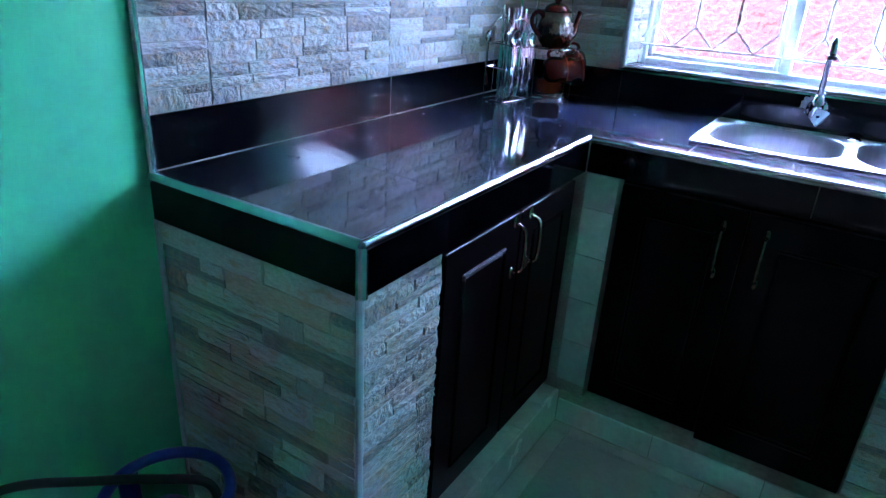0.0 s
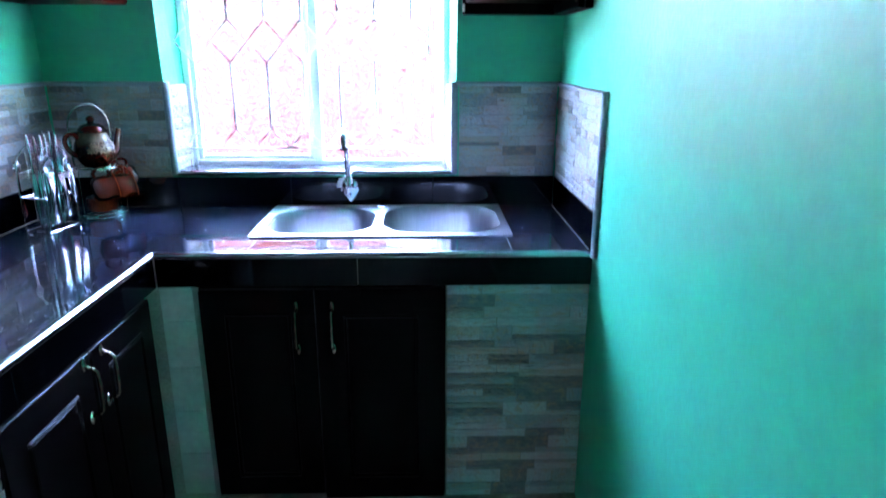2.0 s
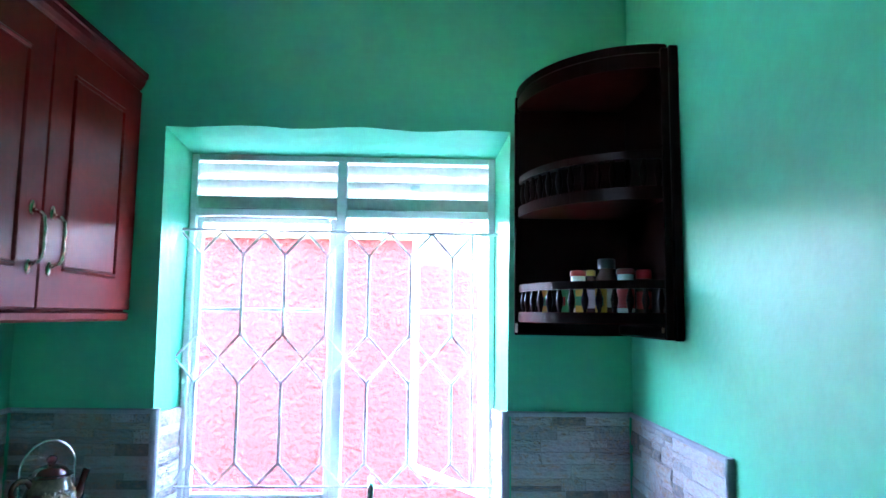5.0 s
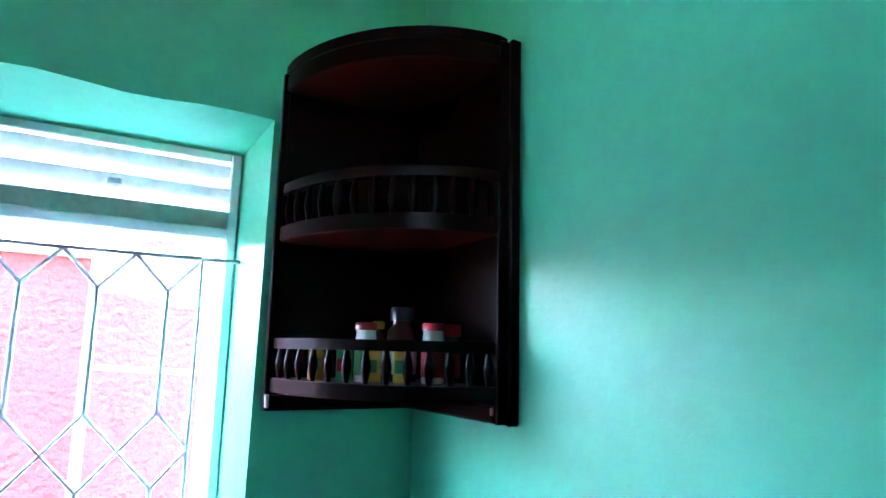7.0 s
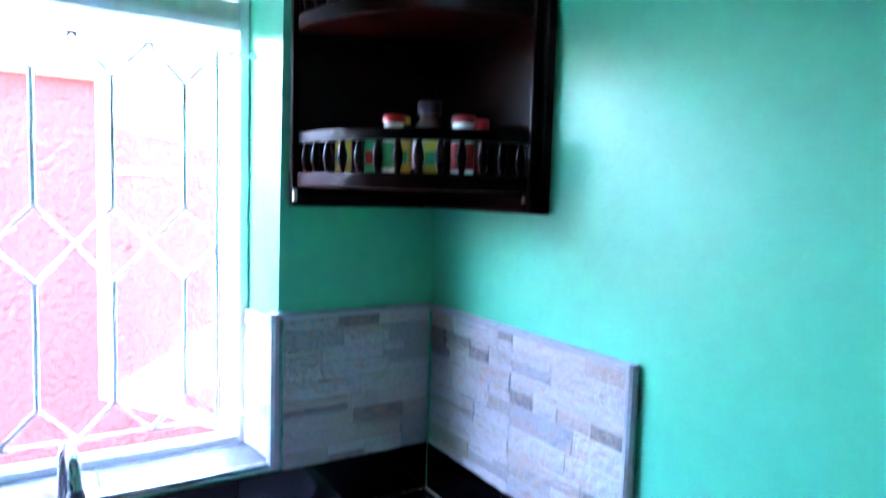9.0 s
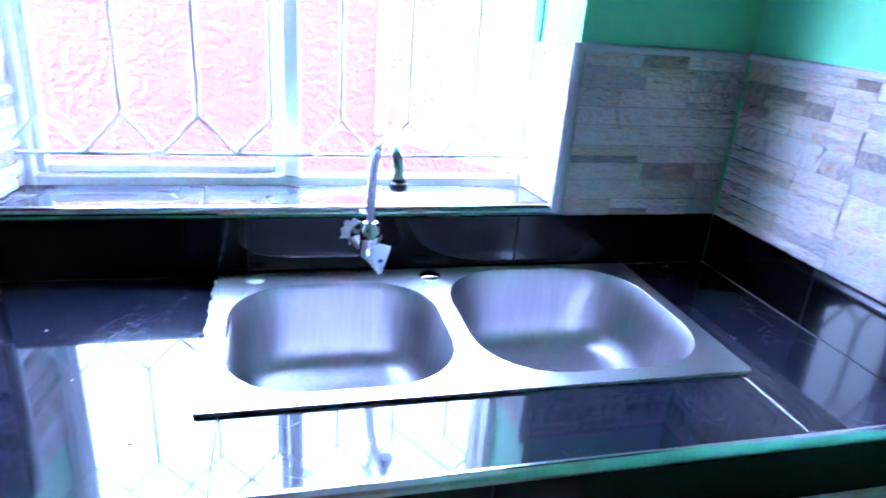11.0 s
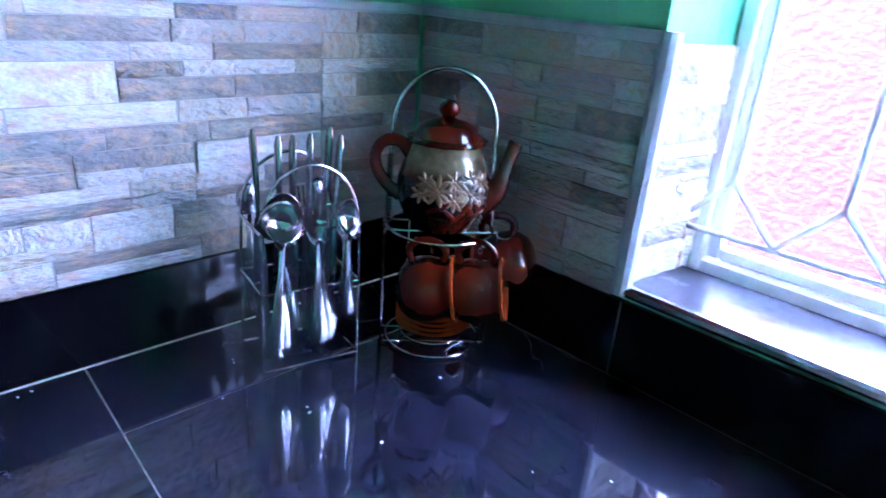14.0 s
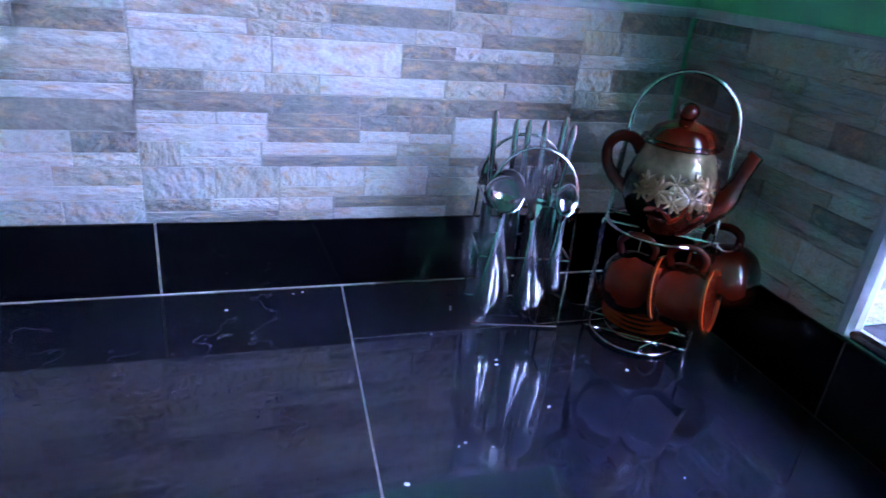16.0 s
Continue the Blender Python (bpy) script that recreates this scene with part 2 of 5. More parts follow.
M_ORANGE = mat("amber_glaze", (0.20, 0.027, 0.0045), 0.05, vary=0.25, scale=20, bump=0.0, rough_vary=0.02)
M_CREAMGLAZE = mat("cream_glaze", (0.15, 0.092, 0.045), 0.10, vary=0.8, scale=70, bump=0.3, coat=0.5)
M_OLIVE = mat("olive_grey_glaze", (0.13, 0.10, 0.055), 0.03, vary=0.6, scale=30, grain=70, bump=0.0, rough_vary=0.02)


def dipped(m, colour, level, blur):
    """Brown glaze that runs in uneven tongues out of the paler glaze above a level."""
    n, l = m.node_tree.nodes, m.node_tree.links
    geo, sep, noise = n.new("ShaderNodeNewGeometry"), n.new("ShaderNodeSeparateXYZ"), n.new("ShaderNodeTexNoise")
    noise.inputs["Scale"].default_value, noise.inputs["Detail"].default_value = 32.0, 4
    l.new(geo.outputs["Position"], sep.inputs[0])
    l.new(geo.outputs["Position"], noise.inputs["Vector"])
    wave = n.new("ShaderNodeMath")
    wave.operation = "MULTIPLY_ADD"
    wave.inputs[1].default_value = 0.045
    l.new(noise.outputs[0], wave.inputs[0])
    l.new(sep.outputs[2], wave.inputs[2])
    lim = n.new("ShaderNodeMapRange")
    lim.inputs[1].default_value, lim.inputs[2].default_value = level + 0.0225 - blur, level + 0.0225 + blur
    l.new(wave.outputs[0], lim.inputs[0])
    mix = n.new("ShaderNodeMix")
    mix.data_type = "RGBA"
    mix.inputs[6].default_value = (*colour, 1)
    b = n["Principled BSDF"]
    l.new(lim.outputs[0], mix.inputs[0])
    l.new(b.inputs["Base Color"].links[0].from_socket, mix.inputs[7])
    l.new(mix.outputs[2], b.inputs["Base Color"])


dipped(M_OLIVE, (0.034, 0.0034, 0.0014), TOP + 0.170 + 0.080, 0.012)
M_ACRYLIC = mat("clear_acrylic", (0.80, 0.84, 0.90), 0.04, vary=0.03, bump=0.0, trans=0.55, rough_vary=0.02)
M_BLUE = mat("blue_enamel", (0.015, 0.03, 0.30), 0.3, vary=0.15, scale=15)
M_RUBBER = mat("black_rubber", (0.01, 0.01, 0.011), 0.45, vary=0.2)
M_RED = mat("red_plastic", (0.40, 0.006, 0.008), 0.3, vary=0.05)
M_WHITE = mat("white_plastic", (0.75, 0.74, 0.72), 0.35, vary=0.05)
M_YELLOW = mat("yellow_paper", (0.62, 0.42, 0.05), 0.5, vary=0.1)
M_GREENLABEL = mat("green_label", (0.05, 0.28, 0.10), 0.45, vary=0.1)
M_DARKPLASTIC = mat("dark_plastic", (0.014, 0.015, 0.02), 0.3, vary=0.1)
M_NAVY = mat("navy_card", (0.02, 0.03, 0.14), 0.45, vary=0.1)
M_COFFEE = mat("coffee_glass", (0.08, 0.04, 0.03), 0.06, vary=0.2)


def glass(name):
    m = bpy.data.materials.new(name)
    m.use_nodes = True
    b = m.node_tree.nodes["Principled BSDF"]
    b.inputs["Base Color"].default_value = (0.96, 0.98, 0.97, 1)
    b.inputs["Roughness"].default_value, b.inputs["Transmission Weight"].default_value, b.inputs["IOR"].default_value = 0.0, 1.0, 1.20
    return m


M_GLASS = glass("window_glass")


# ---- mesh helpers
def world_of(ob):
    return (world_of(ob.parent) @ ob.matrix_parent_inverse if ob.parent else Matrix()) @ ob.matrix_basis


def part(name, bm, material, parent=None, label="", smooth=False):
    """Links a bmesh, in world coordinates, as one mesh object under a thing or a part."""
    me = bpy.data.meshes.new(name)
    bmesh.ops.recalc_face_normals(bm, faces=bm.faces)
    bm.to_mesh(me)
    bm.free()
    me.materials.append(material)
    if smooth:
        me.polygons.foreach_set("use_smooth", [True] * len(me.polygons))
        me.set_sharp_from_angle(angle=radians(50 if smooth is True else smooth))
    ob = new(name, me)
    if parent:
        ob.parent = parent
        ob.matrix_parent_inverse = world_of(parent).inverted()
    if label:
        tagged(ob, label)
    return ob


def thing(name, base, label, category, group="", kind=""):
    ob = new(name)
    ob.empty_display_size = 0.05
    ob.matrix_basis = Matrix.Translation(base)
    return tagged(ob, label, category, group, kind)


def box(x0, x1, y0, y1, z0, z1, bevel=0.0, bm=None, seg=1):
    b = bmesh.new()
    bmesh.ops.create_cube(b, size=1.0)
    bmesh.ops.transform(b, matrix=Matrix.Translation(((x0 + x1) / 2, (y0 + y1) / 2, (z0 + z1) / 2)) @ Matrix.Diagonal((abs(x1 - x0), abs(y1 - y0), abs(z1 - z0), 1)), verts=b.verts)
    if bevel:
        bmesh.ops.bevel(b, geom=b.edges[:], offset=bevel, segments=seg, affect="EDGES", profile=0.6)
    return join(bm, b)


def join(bm, b):
    if bm is None:
        return b
    me = bpy.data.meshes.new("tmp")
    b.to_mesh(me)
    b.free()
    bm.from_mesh(me)
    bpy.data.meshes.remove(me)
    return bm


def lathe(profile, n=28, m=None, bm=None, wave=0.0, waves=0):
    """Turns (radius, height) pairs about z; wave makes a fluted rim."""
    b = bmesh.new()
    rings = []
    for r, z, *w in profile:
        k = w[0] if w else 0.0
        if r < 1e-5:
            rings.append([b.verts.new((0, 0, z))])
        else:
            rings.append([b.verts.new((r * (1 + k * math.cos(waves * a)) * math.cos(a), r * (1 + k * math.cos(waves * a)) * math.sin(a), z)) for a in [2 * math.pi * i / n for i in range(n)]])
    for p, q in zip(rings, rings[1:]):
        for i in range(n):
            j = (i + 1) % n
            if len(p) == 1 and len(q) > 1:
                b.faces.new((p[0], q[i], q[j]))
            elif len(q) == 1 and len(p) > 1:
                b.faces.new((p[i], p[j], q[0]))
            elif len(p) > 1:
                b.faces.new((p[i], p[j], q[j], q[i]))
    for ring in (rings[0], rings[-1]):
        if len(ring) > 1 and rings[0] is not rings[-1] and profile[0] != profile[-1]:
            b.faces.new(ring)
    if m is not None:
        bmesh.ops.transform(b, matrix=m, verts=b.verts)
    return join(bm, b)


def smooth_path(points, steps=6):
    """Catmull-Rom through the points."""
    p = [Vector(q) for q in points]
    p = [p[0] * 2 - p[1]] + p + [p[-1] * 2 - p[-2]]
    out = []
    for i in range(1, len(p) - 2):
        for s in range(steps):
            t = s / steps
            out.append(0.5 * (2 * p[i] + (p[i + 1] - p[i - 1]) * t + (2 * p[i - 1] - 5 * p[i] + 4 * p[i + 1] - p[i + 2]) * t * t + (3 * p[i] - p[i - 1] - 3 * p[i + 1] + p[i + 2]) * t ** 3))
    return out + [p[-2]]


def tube(points, r, n=8, closed=False, bm=None, flat=1.0, wide=None):
    """A bar of radius r (or a radius for each point) along the points."""
    b = bmesh.new()
    p = [Vector(q) for q in points]
    k = len(p)
    rad = r if isinstance(r, (list, tuple)) else [r] * k
    up = None
    rings = []
    for i in range(k):
        d = (p[(i + 1) % k] - p[i - 1]) if closed else (p[min(i + 1, k - 1)] - p[max(i - 1, 0)])
        d.normalize()
        if up is None:
            up = (wide or d.orthogonal()).normalized()
        up = (up - d * up.dot(d)).normalized()
        side = d.cross(up)
        rings.append([b.verts.new(p[i] + rad[i] * (math.cos(a) * up + math.sin(a) * side * flat)) for a in [2 * math.pi * j / n for j in range(n)]])
    for i in range(k if closed else k - 1):
        a, c = rings[i], rings[(i + 1) % k]
        for j in range(n):
            b.faces.new((a[j], a[(j + 1) % n], c[(j + 1) % n], c[j]))
    if not closed:
        b.faces.new(rings[0])
        b.faces.new(rings[-1])
    return join(bm, b)


def prism(outline, z0, z1, bevel=0.0, bm=None):
    """Extrudes a plan outline between two heights."""
    b = bmesh.new()
    lo = [b.verts.new((x, y, z0)) for x, y in outline]
    hi = [b.verts.new((x, y, z1)) for x, y in outline]
    b.faces.new(lo)
    top = b.faces.new(hi)
    for i in range(len(lo)):
        j = (i + 1) % len(lo)
        b.faces.new((lo[i], lo[j], hi[j], hi[i]))
    if bevel:
        bmesh.ops.bevel(b, geom=[e for e in b.edges if abs(e.verts[0].co.z - e.verts[1].co.z) < 1e-6], offset=bevel, segments=2, affect="EDGES")
    return join(bm, b)


def rounded_rect(x0, x1, y0, y1, r, n=8):
    out = []
    for cx, cy, a0 in ((x1 - r, y1 - r, 0), (x0 + r, y1 - r, 90), (x0 + r, y0 + r, 180), (x1 - r, y0 + r, 270)):
        for i in range(n + 1):
            a = radians(a0 + 90 * i / n)
            out.append((cx + r * math.cos(a), cy + r * math.sin(a)))
    return out


# ---- shell of the room
def structure(name, bm, material, label, category):
    return tagged(part(name, bm, material), label, category, kind="structure")


structure("floor", box(-0.2, W + 0.2, SOUTH - 0.2, 0.0, -0.12, -0.006), M_GROUT, "cream tiled kitchen floor with pale joints", "floor")
structure("ceiling", box(-0.2, W + 0.2, SOUTH - 0.2, WALL_T, CEIL, CEIL + 0.12), M_CEIL, "pale painted flat ceiling", "ceiling")
# Four pieces leave an unseen high slot, added to bring daylight to the back.
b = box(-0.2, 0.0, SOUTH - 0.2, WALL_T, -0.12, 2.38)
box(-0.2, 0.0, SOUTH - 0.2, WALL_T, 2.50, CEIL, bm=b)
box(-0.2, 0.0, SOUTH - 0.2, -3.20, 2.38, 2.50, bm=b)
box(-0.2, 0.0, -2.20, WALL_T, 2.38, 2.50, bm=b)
wall_west = structure("wall_west", b, M_GREEN, "green gloss painted plaster wall with an unseen high slot added for light", "wall")
wall_east = structure("wall_east", box(W, W + 0.2, SOUTH - 0.2, WALL_T, -0.12, CEIL), M_GREEN, "green gloss painted plaster wall", "wall")
structure("wall_south", box(0.0, W, SOUTH - 0.2, SOUTH, -0.12, CEIL), M_BEIGE, "beige painted plaster wall", "wall")


def window_wall():
    """Wall with a splayed opening: wider towards the room."""
    bm = bmesh.new()
    fx0, fx1, fz1 = 0.425, 1.391, 2.113
    rng = random.Random(4)
    inner = [(WX0, WZ0), (WX1, WZ0)] + [(WX1 + 0.010 - (WX1 - WX0 + 0.024) * i / 14, WZ1 + 0.004 * math.sin(i * 1.3) + rng.uniform(-0.002, 0.002)) for i in range(15)]
    outer = [(fx0, WZ0), (fx1, WZ0)] + [(fx1 - (fx1 - fx0) * i / 14, fz1) for i in range(15)]
    far = outer
    a = [bm.verts.new((x, 0.0, z)) for x, z in inner]
    b = [bm.verts.new((x, FRAME_Y + 0.01, z)) for x, z in outer]
    c = [bm.verts.new((x, WALL_T, z)) for x, z in far]
    k = len(a)
    for i in range(k):
        j = (i + 1) % k
        bm.faces.new((a[i], a[j], b[j], b[i]))
        bm.faces.new((b[i], b[j], c[j], c[i]))
    for ring, y in ((a, 0.0), (c, WALL_T)):
        corner = [bm.verts.new((x, y, z)) for x, z in ((0.0, -0.12), (W, -0.12), (W, CEIL), (0.0, CEIL))]
        bm.faces.new((corner[0], corner[1], ring[1], ring[0]))
        bm.faces.new((corner[1], corner[2], ring[2], ring[1]))
        bm.faces.new((corner[2], corner[3], *reversed(ring[2:])))
        bm.faces.new((corner[3], corner[0], ring[0], ring[-1]))
    return bm


wall_north = structure("wall_north", window_wall(), M_GREEN, "green gloss painted wall with a deep window opening", "wall")

# ---- outside
structure("ground", box(-60, 60, -60, 60, -0.5, -0.25), M_GROUND, "bare concrete yard outside the window", "ground")
# Unseen masses added above and beside the room; they shade the neighbour's wall.
house = thing("house", (0.8, -1.8, -0.25), "plain plastered upper part and flanks of the house, unseen, added to block sun", "building")
part("upper_wall", box(-4.0, 6.0, SOUTH - 0.2, WALL_T, CEIL + 0.13, 6.5, 0.01), M_GROUND, house)
part("flank", box(-4.0, -0.205, 0.0, WALL_T, -0.25, CEIL + 0.128), M_GROUND, house)
part("flank", box(W + 0.205, 6.0, 0.0, WALL_T, -0.25, CEIL + 0.128), M_GROUND, house)
neighbour = thing("neighbour_wall", (0.6, 2.4, -0.25), "rough red plastered wall of the house next door", "building")
part("wall", box(-7.0, 1.395, 2.4, 2.6, -0.25, 2.105), M_NEIGHBOUR, neighbour)
part("eaves_board", box(-7.0, 1.39, 2.36, 2.62, 2.105, 2.140, 0.006), M_TIMBER, neighbour, "weathered brown eaves board")
part("wall", box(1.395, 9.0, 2.394, 2.6, -0.25, 2.240), M_NEIGHBOUR, neighbour)


# ---- window
window_1 = thing("window_1", (0.88, FRAME_Y, WZ0), "cream steel window with louvres above and one leaf open", "window", kind="structure")
FX0, FX1, FZ0, FZ1, MID = 0.426, 1.390, WZ0 + 0.002, 2.112, 0.903
TRANSOM = 1.926


def bar(name, x0, x1, z0, z1, y0=FRAME_Y, y1=FRAME_Y + 0.035, parent=None, material=None):
    return part(name, box(x0, x1, y0, y1, z0, z1, 0.003), material or M_FRAME, parent or window_1)


bar("frame", FX0, FX0 + 0.022, FZ0, FZ1)
bar("frame", FX1 - 0.022, FX1, FZ0, FZ1)
bar("frame", FX0 + 0.022, FX1 - 0.022, FZ1 - 0.02, FZ1)
bar("frame", FX0 + 0.022, FX1 - 0.022, FZ0, FZ0 + 0.022)
bar("mullion", MID - 0.016, MID + 0.016, FZ0 + 0.022, FZ1 - 0.02, FRAME_Y - 0.004, FRAME_Y + 0.036)
for x0, x1 in ((FX0 + 0.022, MID - 0.016), (MID + 0.016, FX1 - 0.022)):
    bar("transom", x0, x1, TRANSOM - 0.013, TRANSOM + 0.013, FRAME_Y - 0.006, FRAME_Y + 0.036)
    for i in range(3):
        z = TRANSOM + 0.030 + i * 0.053
        b = bmesh.new()
        pts = [(FRAME_Y + 0.003, z + 0.022), (FRAME_Y + 0.014, z - 0.001), (FRAME_Y + 0.028, z - 0.032), (FRAME_Y + 0.032, z - 0.030), (FRAME_Y + 0.018, z + 0.001), (FRAME_Y + 0.007, z + 0.024)]
        va = [b.verts.new((x0, y, q)) for y, q in pts]
        vb = [b.verts.new((x1, y, q)) for y, q in pts]
        b.faces.new(va)
        b.faces.new(list(reversed(vb)))
        for k in range(6):
            b.faces.new((va[k], va[(k + 1) % 6], vb[(k + 1) % 6], vb[k]))
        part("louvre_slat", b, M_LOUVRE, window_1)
part("catch", box(1.12, 1.15, FRAME_Y - 0.008, FRAME_Y + 0.008, 2.004, 2.019, 0.004), M_FRAME, window_1)
# fixed leaf
GL, GR = FX0 + 0.024, MID - 0.018
pane = part("pane", box(GL + 0.016, GR - 0.016, FRAME_Y + 0.016, FRAME_Y + 0.019, FZ0 + 0.04, TRANSOM - 0.03), M_GLASS, window_1)
pane.visible_shadow = False
for x0, x1, z0, z1 in ((GL, GL + 0.018, FZ0 + 0.024, TRANSOM - 0.015), (GR - 0.018, GR, FZ0 + 0.024, TRANSOM - 0.015), (GL + 0.018, GR - 0.018, FZ0 + 0.024, FZ0 + 0.042), (GL + 0.018, GR - 0.018, TRANSOM - 0.033, TRANSOM - 0.015), (GL + 0.018, GR - 0.018, 1.616, 1.627)):
    bar("glazing_bar", x0, x1, z0, z1, FRAME_Y + 0.008, FRAME_Y + 0.028)
# open leaf, hinged on the east jamb, swung outwards
LEAF_W, LEAF_ANGLE = FX1 - 0.024 - MID - 0.018, radians(59)
hinge = (FX1 - 0.02, FRAME_Y + 0.036)
leaf_turn = Matrix.Translation((hinge[0], hinge[1], 0)) @ Matrix.Rotation(math.pi - LEAF_ANGLE, 4, "Z")


def leaf_bar(name, u0, u1, z0, z1, t0=0.0, t1=0.022, material=None, parent=None):
    b = box(u0, u1, t0, t1, z0, z1, 0.003 if material is None else 0.0)
    bmesh.ops.transform(b, matrix=leaf_turn, verts=b.verts)
    return part(name, b, material or M_FRAME, parent)


leaf = leaf_bar("casement", 0.0, 0.022, FZ0 + 0.024, TRANSOM - 0.015, parent=window_1)
leaf_bar("stile", LEAF_W - 0.022, LEAF_W, FZ0 + 0.024, TRANSOM - 0.015, parent=leaf)
leaf_bar("rail", 0.022, LEAF_W - 0.022, FZ0 + 0.024, FZ0 + 0.046, parent=leaf)
leaf_bar("rail", 0.022, LEAF_W - 0.022, TRANSOM - 0.037, TRANSOM - 0.015, parent=leaf)
leaf_bar("rail", 0.022, LEAF_W - 0.022, 1.616, 1.627, parent=leaf)
p2 = leaf_bar("pane", 0.022, LEAF_W - 0.022, FZ0 + 0.046, TRANSOM - 0.037, 0.009, 0.012, M_GLASS, leaf)
p2.visible_shadow = False


# ---- burglar grille: rods and a zigzag of hexagons
grille = thing("window_grille", (0.9, 0.115, WZ0), "white painted steel burglar grille with hexagon pattern", "grille")
GY, STEP = 0.115, 0.1295
RODS = [1.254 - STEP * i for i in range(7)]
Z_TOP, Z_A, Z_B, Z_C, Z_D, Z_BOT = 1.866, 1.791, 1.546, 1.400, 1.163, 1.092
part("top_rail", tube([(WX0 + 0.003, GY, Z_TOP), (WX1 - 0.004, GY, Z_TOP - 0.002)], 0.0048, 8), M_ROD, grille)
part("bottom_rail", tube([(WX0 + 0.004, GY, Z_BOT), (WX1 - 0.004, GY, Z_BOT + 0.004)], 0.0042, 8), M_ROD, grille)
part("end_rod", tube([(1.317, GY - 0.002, Z_TOP), (1.317, GY - 0.002, Z_BOT)], 0.004, 8), M_ROD, grille)
Z_M = (Z_B + Z_C) / 2
for x in RODS:
    part("rod", tube([(x, GY, Z_A), (x, GY, Z_B)], 0.0050, 8), M_ROD, grille)
    part("rod", tube([(x, GY, Z_C), (x, GY, Z_D)], 0.0050, 8), M_ROD, grille)
    for s in (-1, 1):
        xn = max(x + s * STEP / 2, WX0 + 0.004)
        part("zigzag", tube([(xn, GY, Z_TOP - 0.003), (x, GY, Z_A)], 0.0044, 6), M_ROD, grille)
        part("zigzag", tube([(x, GY, Z_B), (xn, GY, Z_M), (x, GY, Z_C)], 0.0044, 6), M_ROD, grille)
        part("zigzag", tube([(x, GY, Z_D), (xn, GY, Z_BOT + 0.003)], 0.0044, 6), M_ROD, grille)
for x in (WX0 + 0.012, WX1 - 0.022):
    part("lug", box(x - 0.002, x + 0.010, GY - 0.006, GY + 0.006, WZ0 + 0.006, Z_BOT + 0.002, 0.002), mat("rusty_lug", (0.30, 0.16, 0.10), 0.8, vary=0.6, scale=50), grille)

# ---- black sill tiles and edge trim of the opening
sill = tagged(part("window_sill", box(WX0 + 0.001, WX1 - 0.001, 0.002, FRAME_Y, WZ0 - 0.004, WZ0 + 0.001), M_GROUT), "polished black tiled window sill with pale joints", "window sill", kind="structure")
for x0, x1 in ((WX0 + 0.008, 0.74), (0.742, 1.09), (1.092, WX1 - 0.008)):
    part("tile", box(x0, x1, 0.006, FRAME_Y - 0.003, WZ0 + 0.001, WZ0 + 0.006, 0.001), M_SILL, sill)

# ---- worktop in black tiles with aluminium edge
worktop = thing("worktop", (0.25, -0.3, FASCIA), "polished black tiled worktop with aluminium edging", "worktop")
part("bed", box(0.002, DEPTH_W - 0.012, END + 0.012, -DEPTH_N + 0.012, FASCIA + 0.002, TOP - 0.0012, bm=None), M_GROUT, worktop)
SX0, SX1, SY0, SY1 = 0.768, 1.568, -0.434, -0.018    # sink plate
for x0, x1, y0, y1 in ((0.002, SX0 + 0.03, -DEPTH_N + 0.012, -0.002), (SX1 - 0.02, W - 0.002, -DEPTH_N + 0.012, -0.002), (SX0 + 0.03, SX1 - 0.02, -DEPTH_N + 0.012, SY0 + 0.03)):
    part("bed", box(x0, x1, y0, y1, FASCIA + 0.002, TOP - 0.0012), M_GROUT, worktop)
G = 0.0011
JX = 0.162
JY2 = -1.215


def top_tile(x0, x1, y0, y1):
    part("tile", box(x0 + G, x1 - G, y0 + G, y1 - G, TOP - 0.008, TOP, 0.0008), M_GRANITE, worktop)


def joint_y(x):
    """The joint across the west run is cut a little askew."""
    return -0.531 - 0.063 * x


def skew_tile(outline):
    part("tile", prism(outline, TOP - 0.008, TOP), M_GRANITE, worktop)


XE = DEPTH_W - 0.010
skew_tile([(0.012 + G, END + 0.010 + G), (XE - G, END + 0.010 + G), (XE - G, JY2 - 0.063 * XE - G), (0.012 + G, JY2 - G)])
skew_tile([(0.012 + G, JY2 + G), (XE - G, JY2 - 0.063 * XE + G), (XE - G, joint_y(XE) - G), (0.012 + G, joint_y(0.012) - G)])
skew_tile([(0.012 + G, joint_y(0.012) + G), (JX - G, joint_y(JX) + G), (JX - G, -0.0112), (0.012 + G, -0.0112)])
skew_tile([(JX + G, joint_y(JX) + G), (XE - G, joint_y(XE) + G), (SX0 + 0.03 - G, -DEPTH_N + 0.010 + G), (SX0 + 0.03 - G, -0.0112), (JX + G, -0.0112)])
top_tile(SX0 + 0.03, SX1 - 0.02, -DEPTH_N + 0.010, SY0 + 0.03)
top_tile(SX1 - 0.02, W - 0.012, -DEPTH_N + 0.010, -0.0101)
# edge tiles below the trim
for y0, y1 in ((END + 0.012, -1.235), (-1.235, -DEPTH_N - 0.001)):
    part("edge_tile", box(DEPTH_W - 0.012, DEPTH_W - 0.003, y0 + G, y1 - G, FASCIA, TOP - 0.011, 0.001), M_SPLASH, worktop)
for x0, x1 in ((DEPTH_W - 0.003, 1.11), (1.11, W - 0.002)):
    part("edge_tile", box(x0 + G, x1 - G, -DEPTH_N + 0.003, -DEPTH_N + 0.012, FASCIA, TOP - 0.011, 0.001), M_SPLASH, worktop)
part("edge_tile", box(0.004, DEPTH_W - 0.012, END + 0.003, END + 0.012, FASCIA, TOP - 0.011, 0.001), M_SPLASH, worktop)


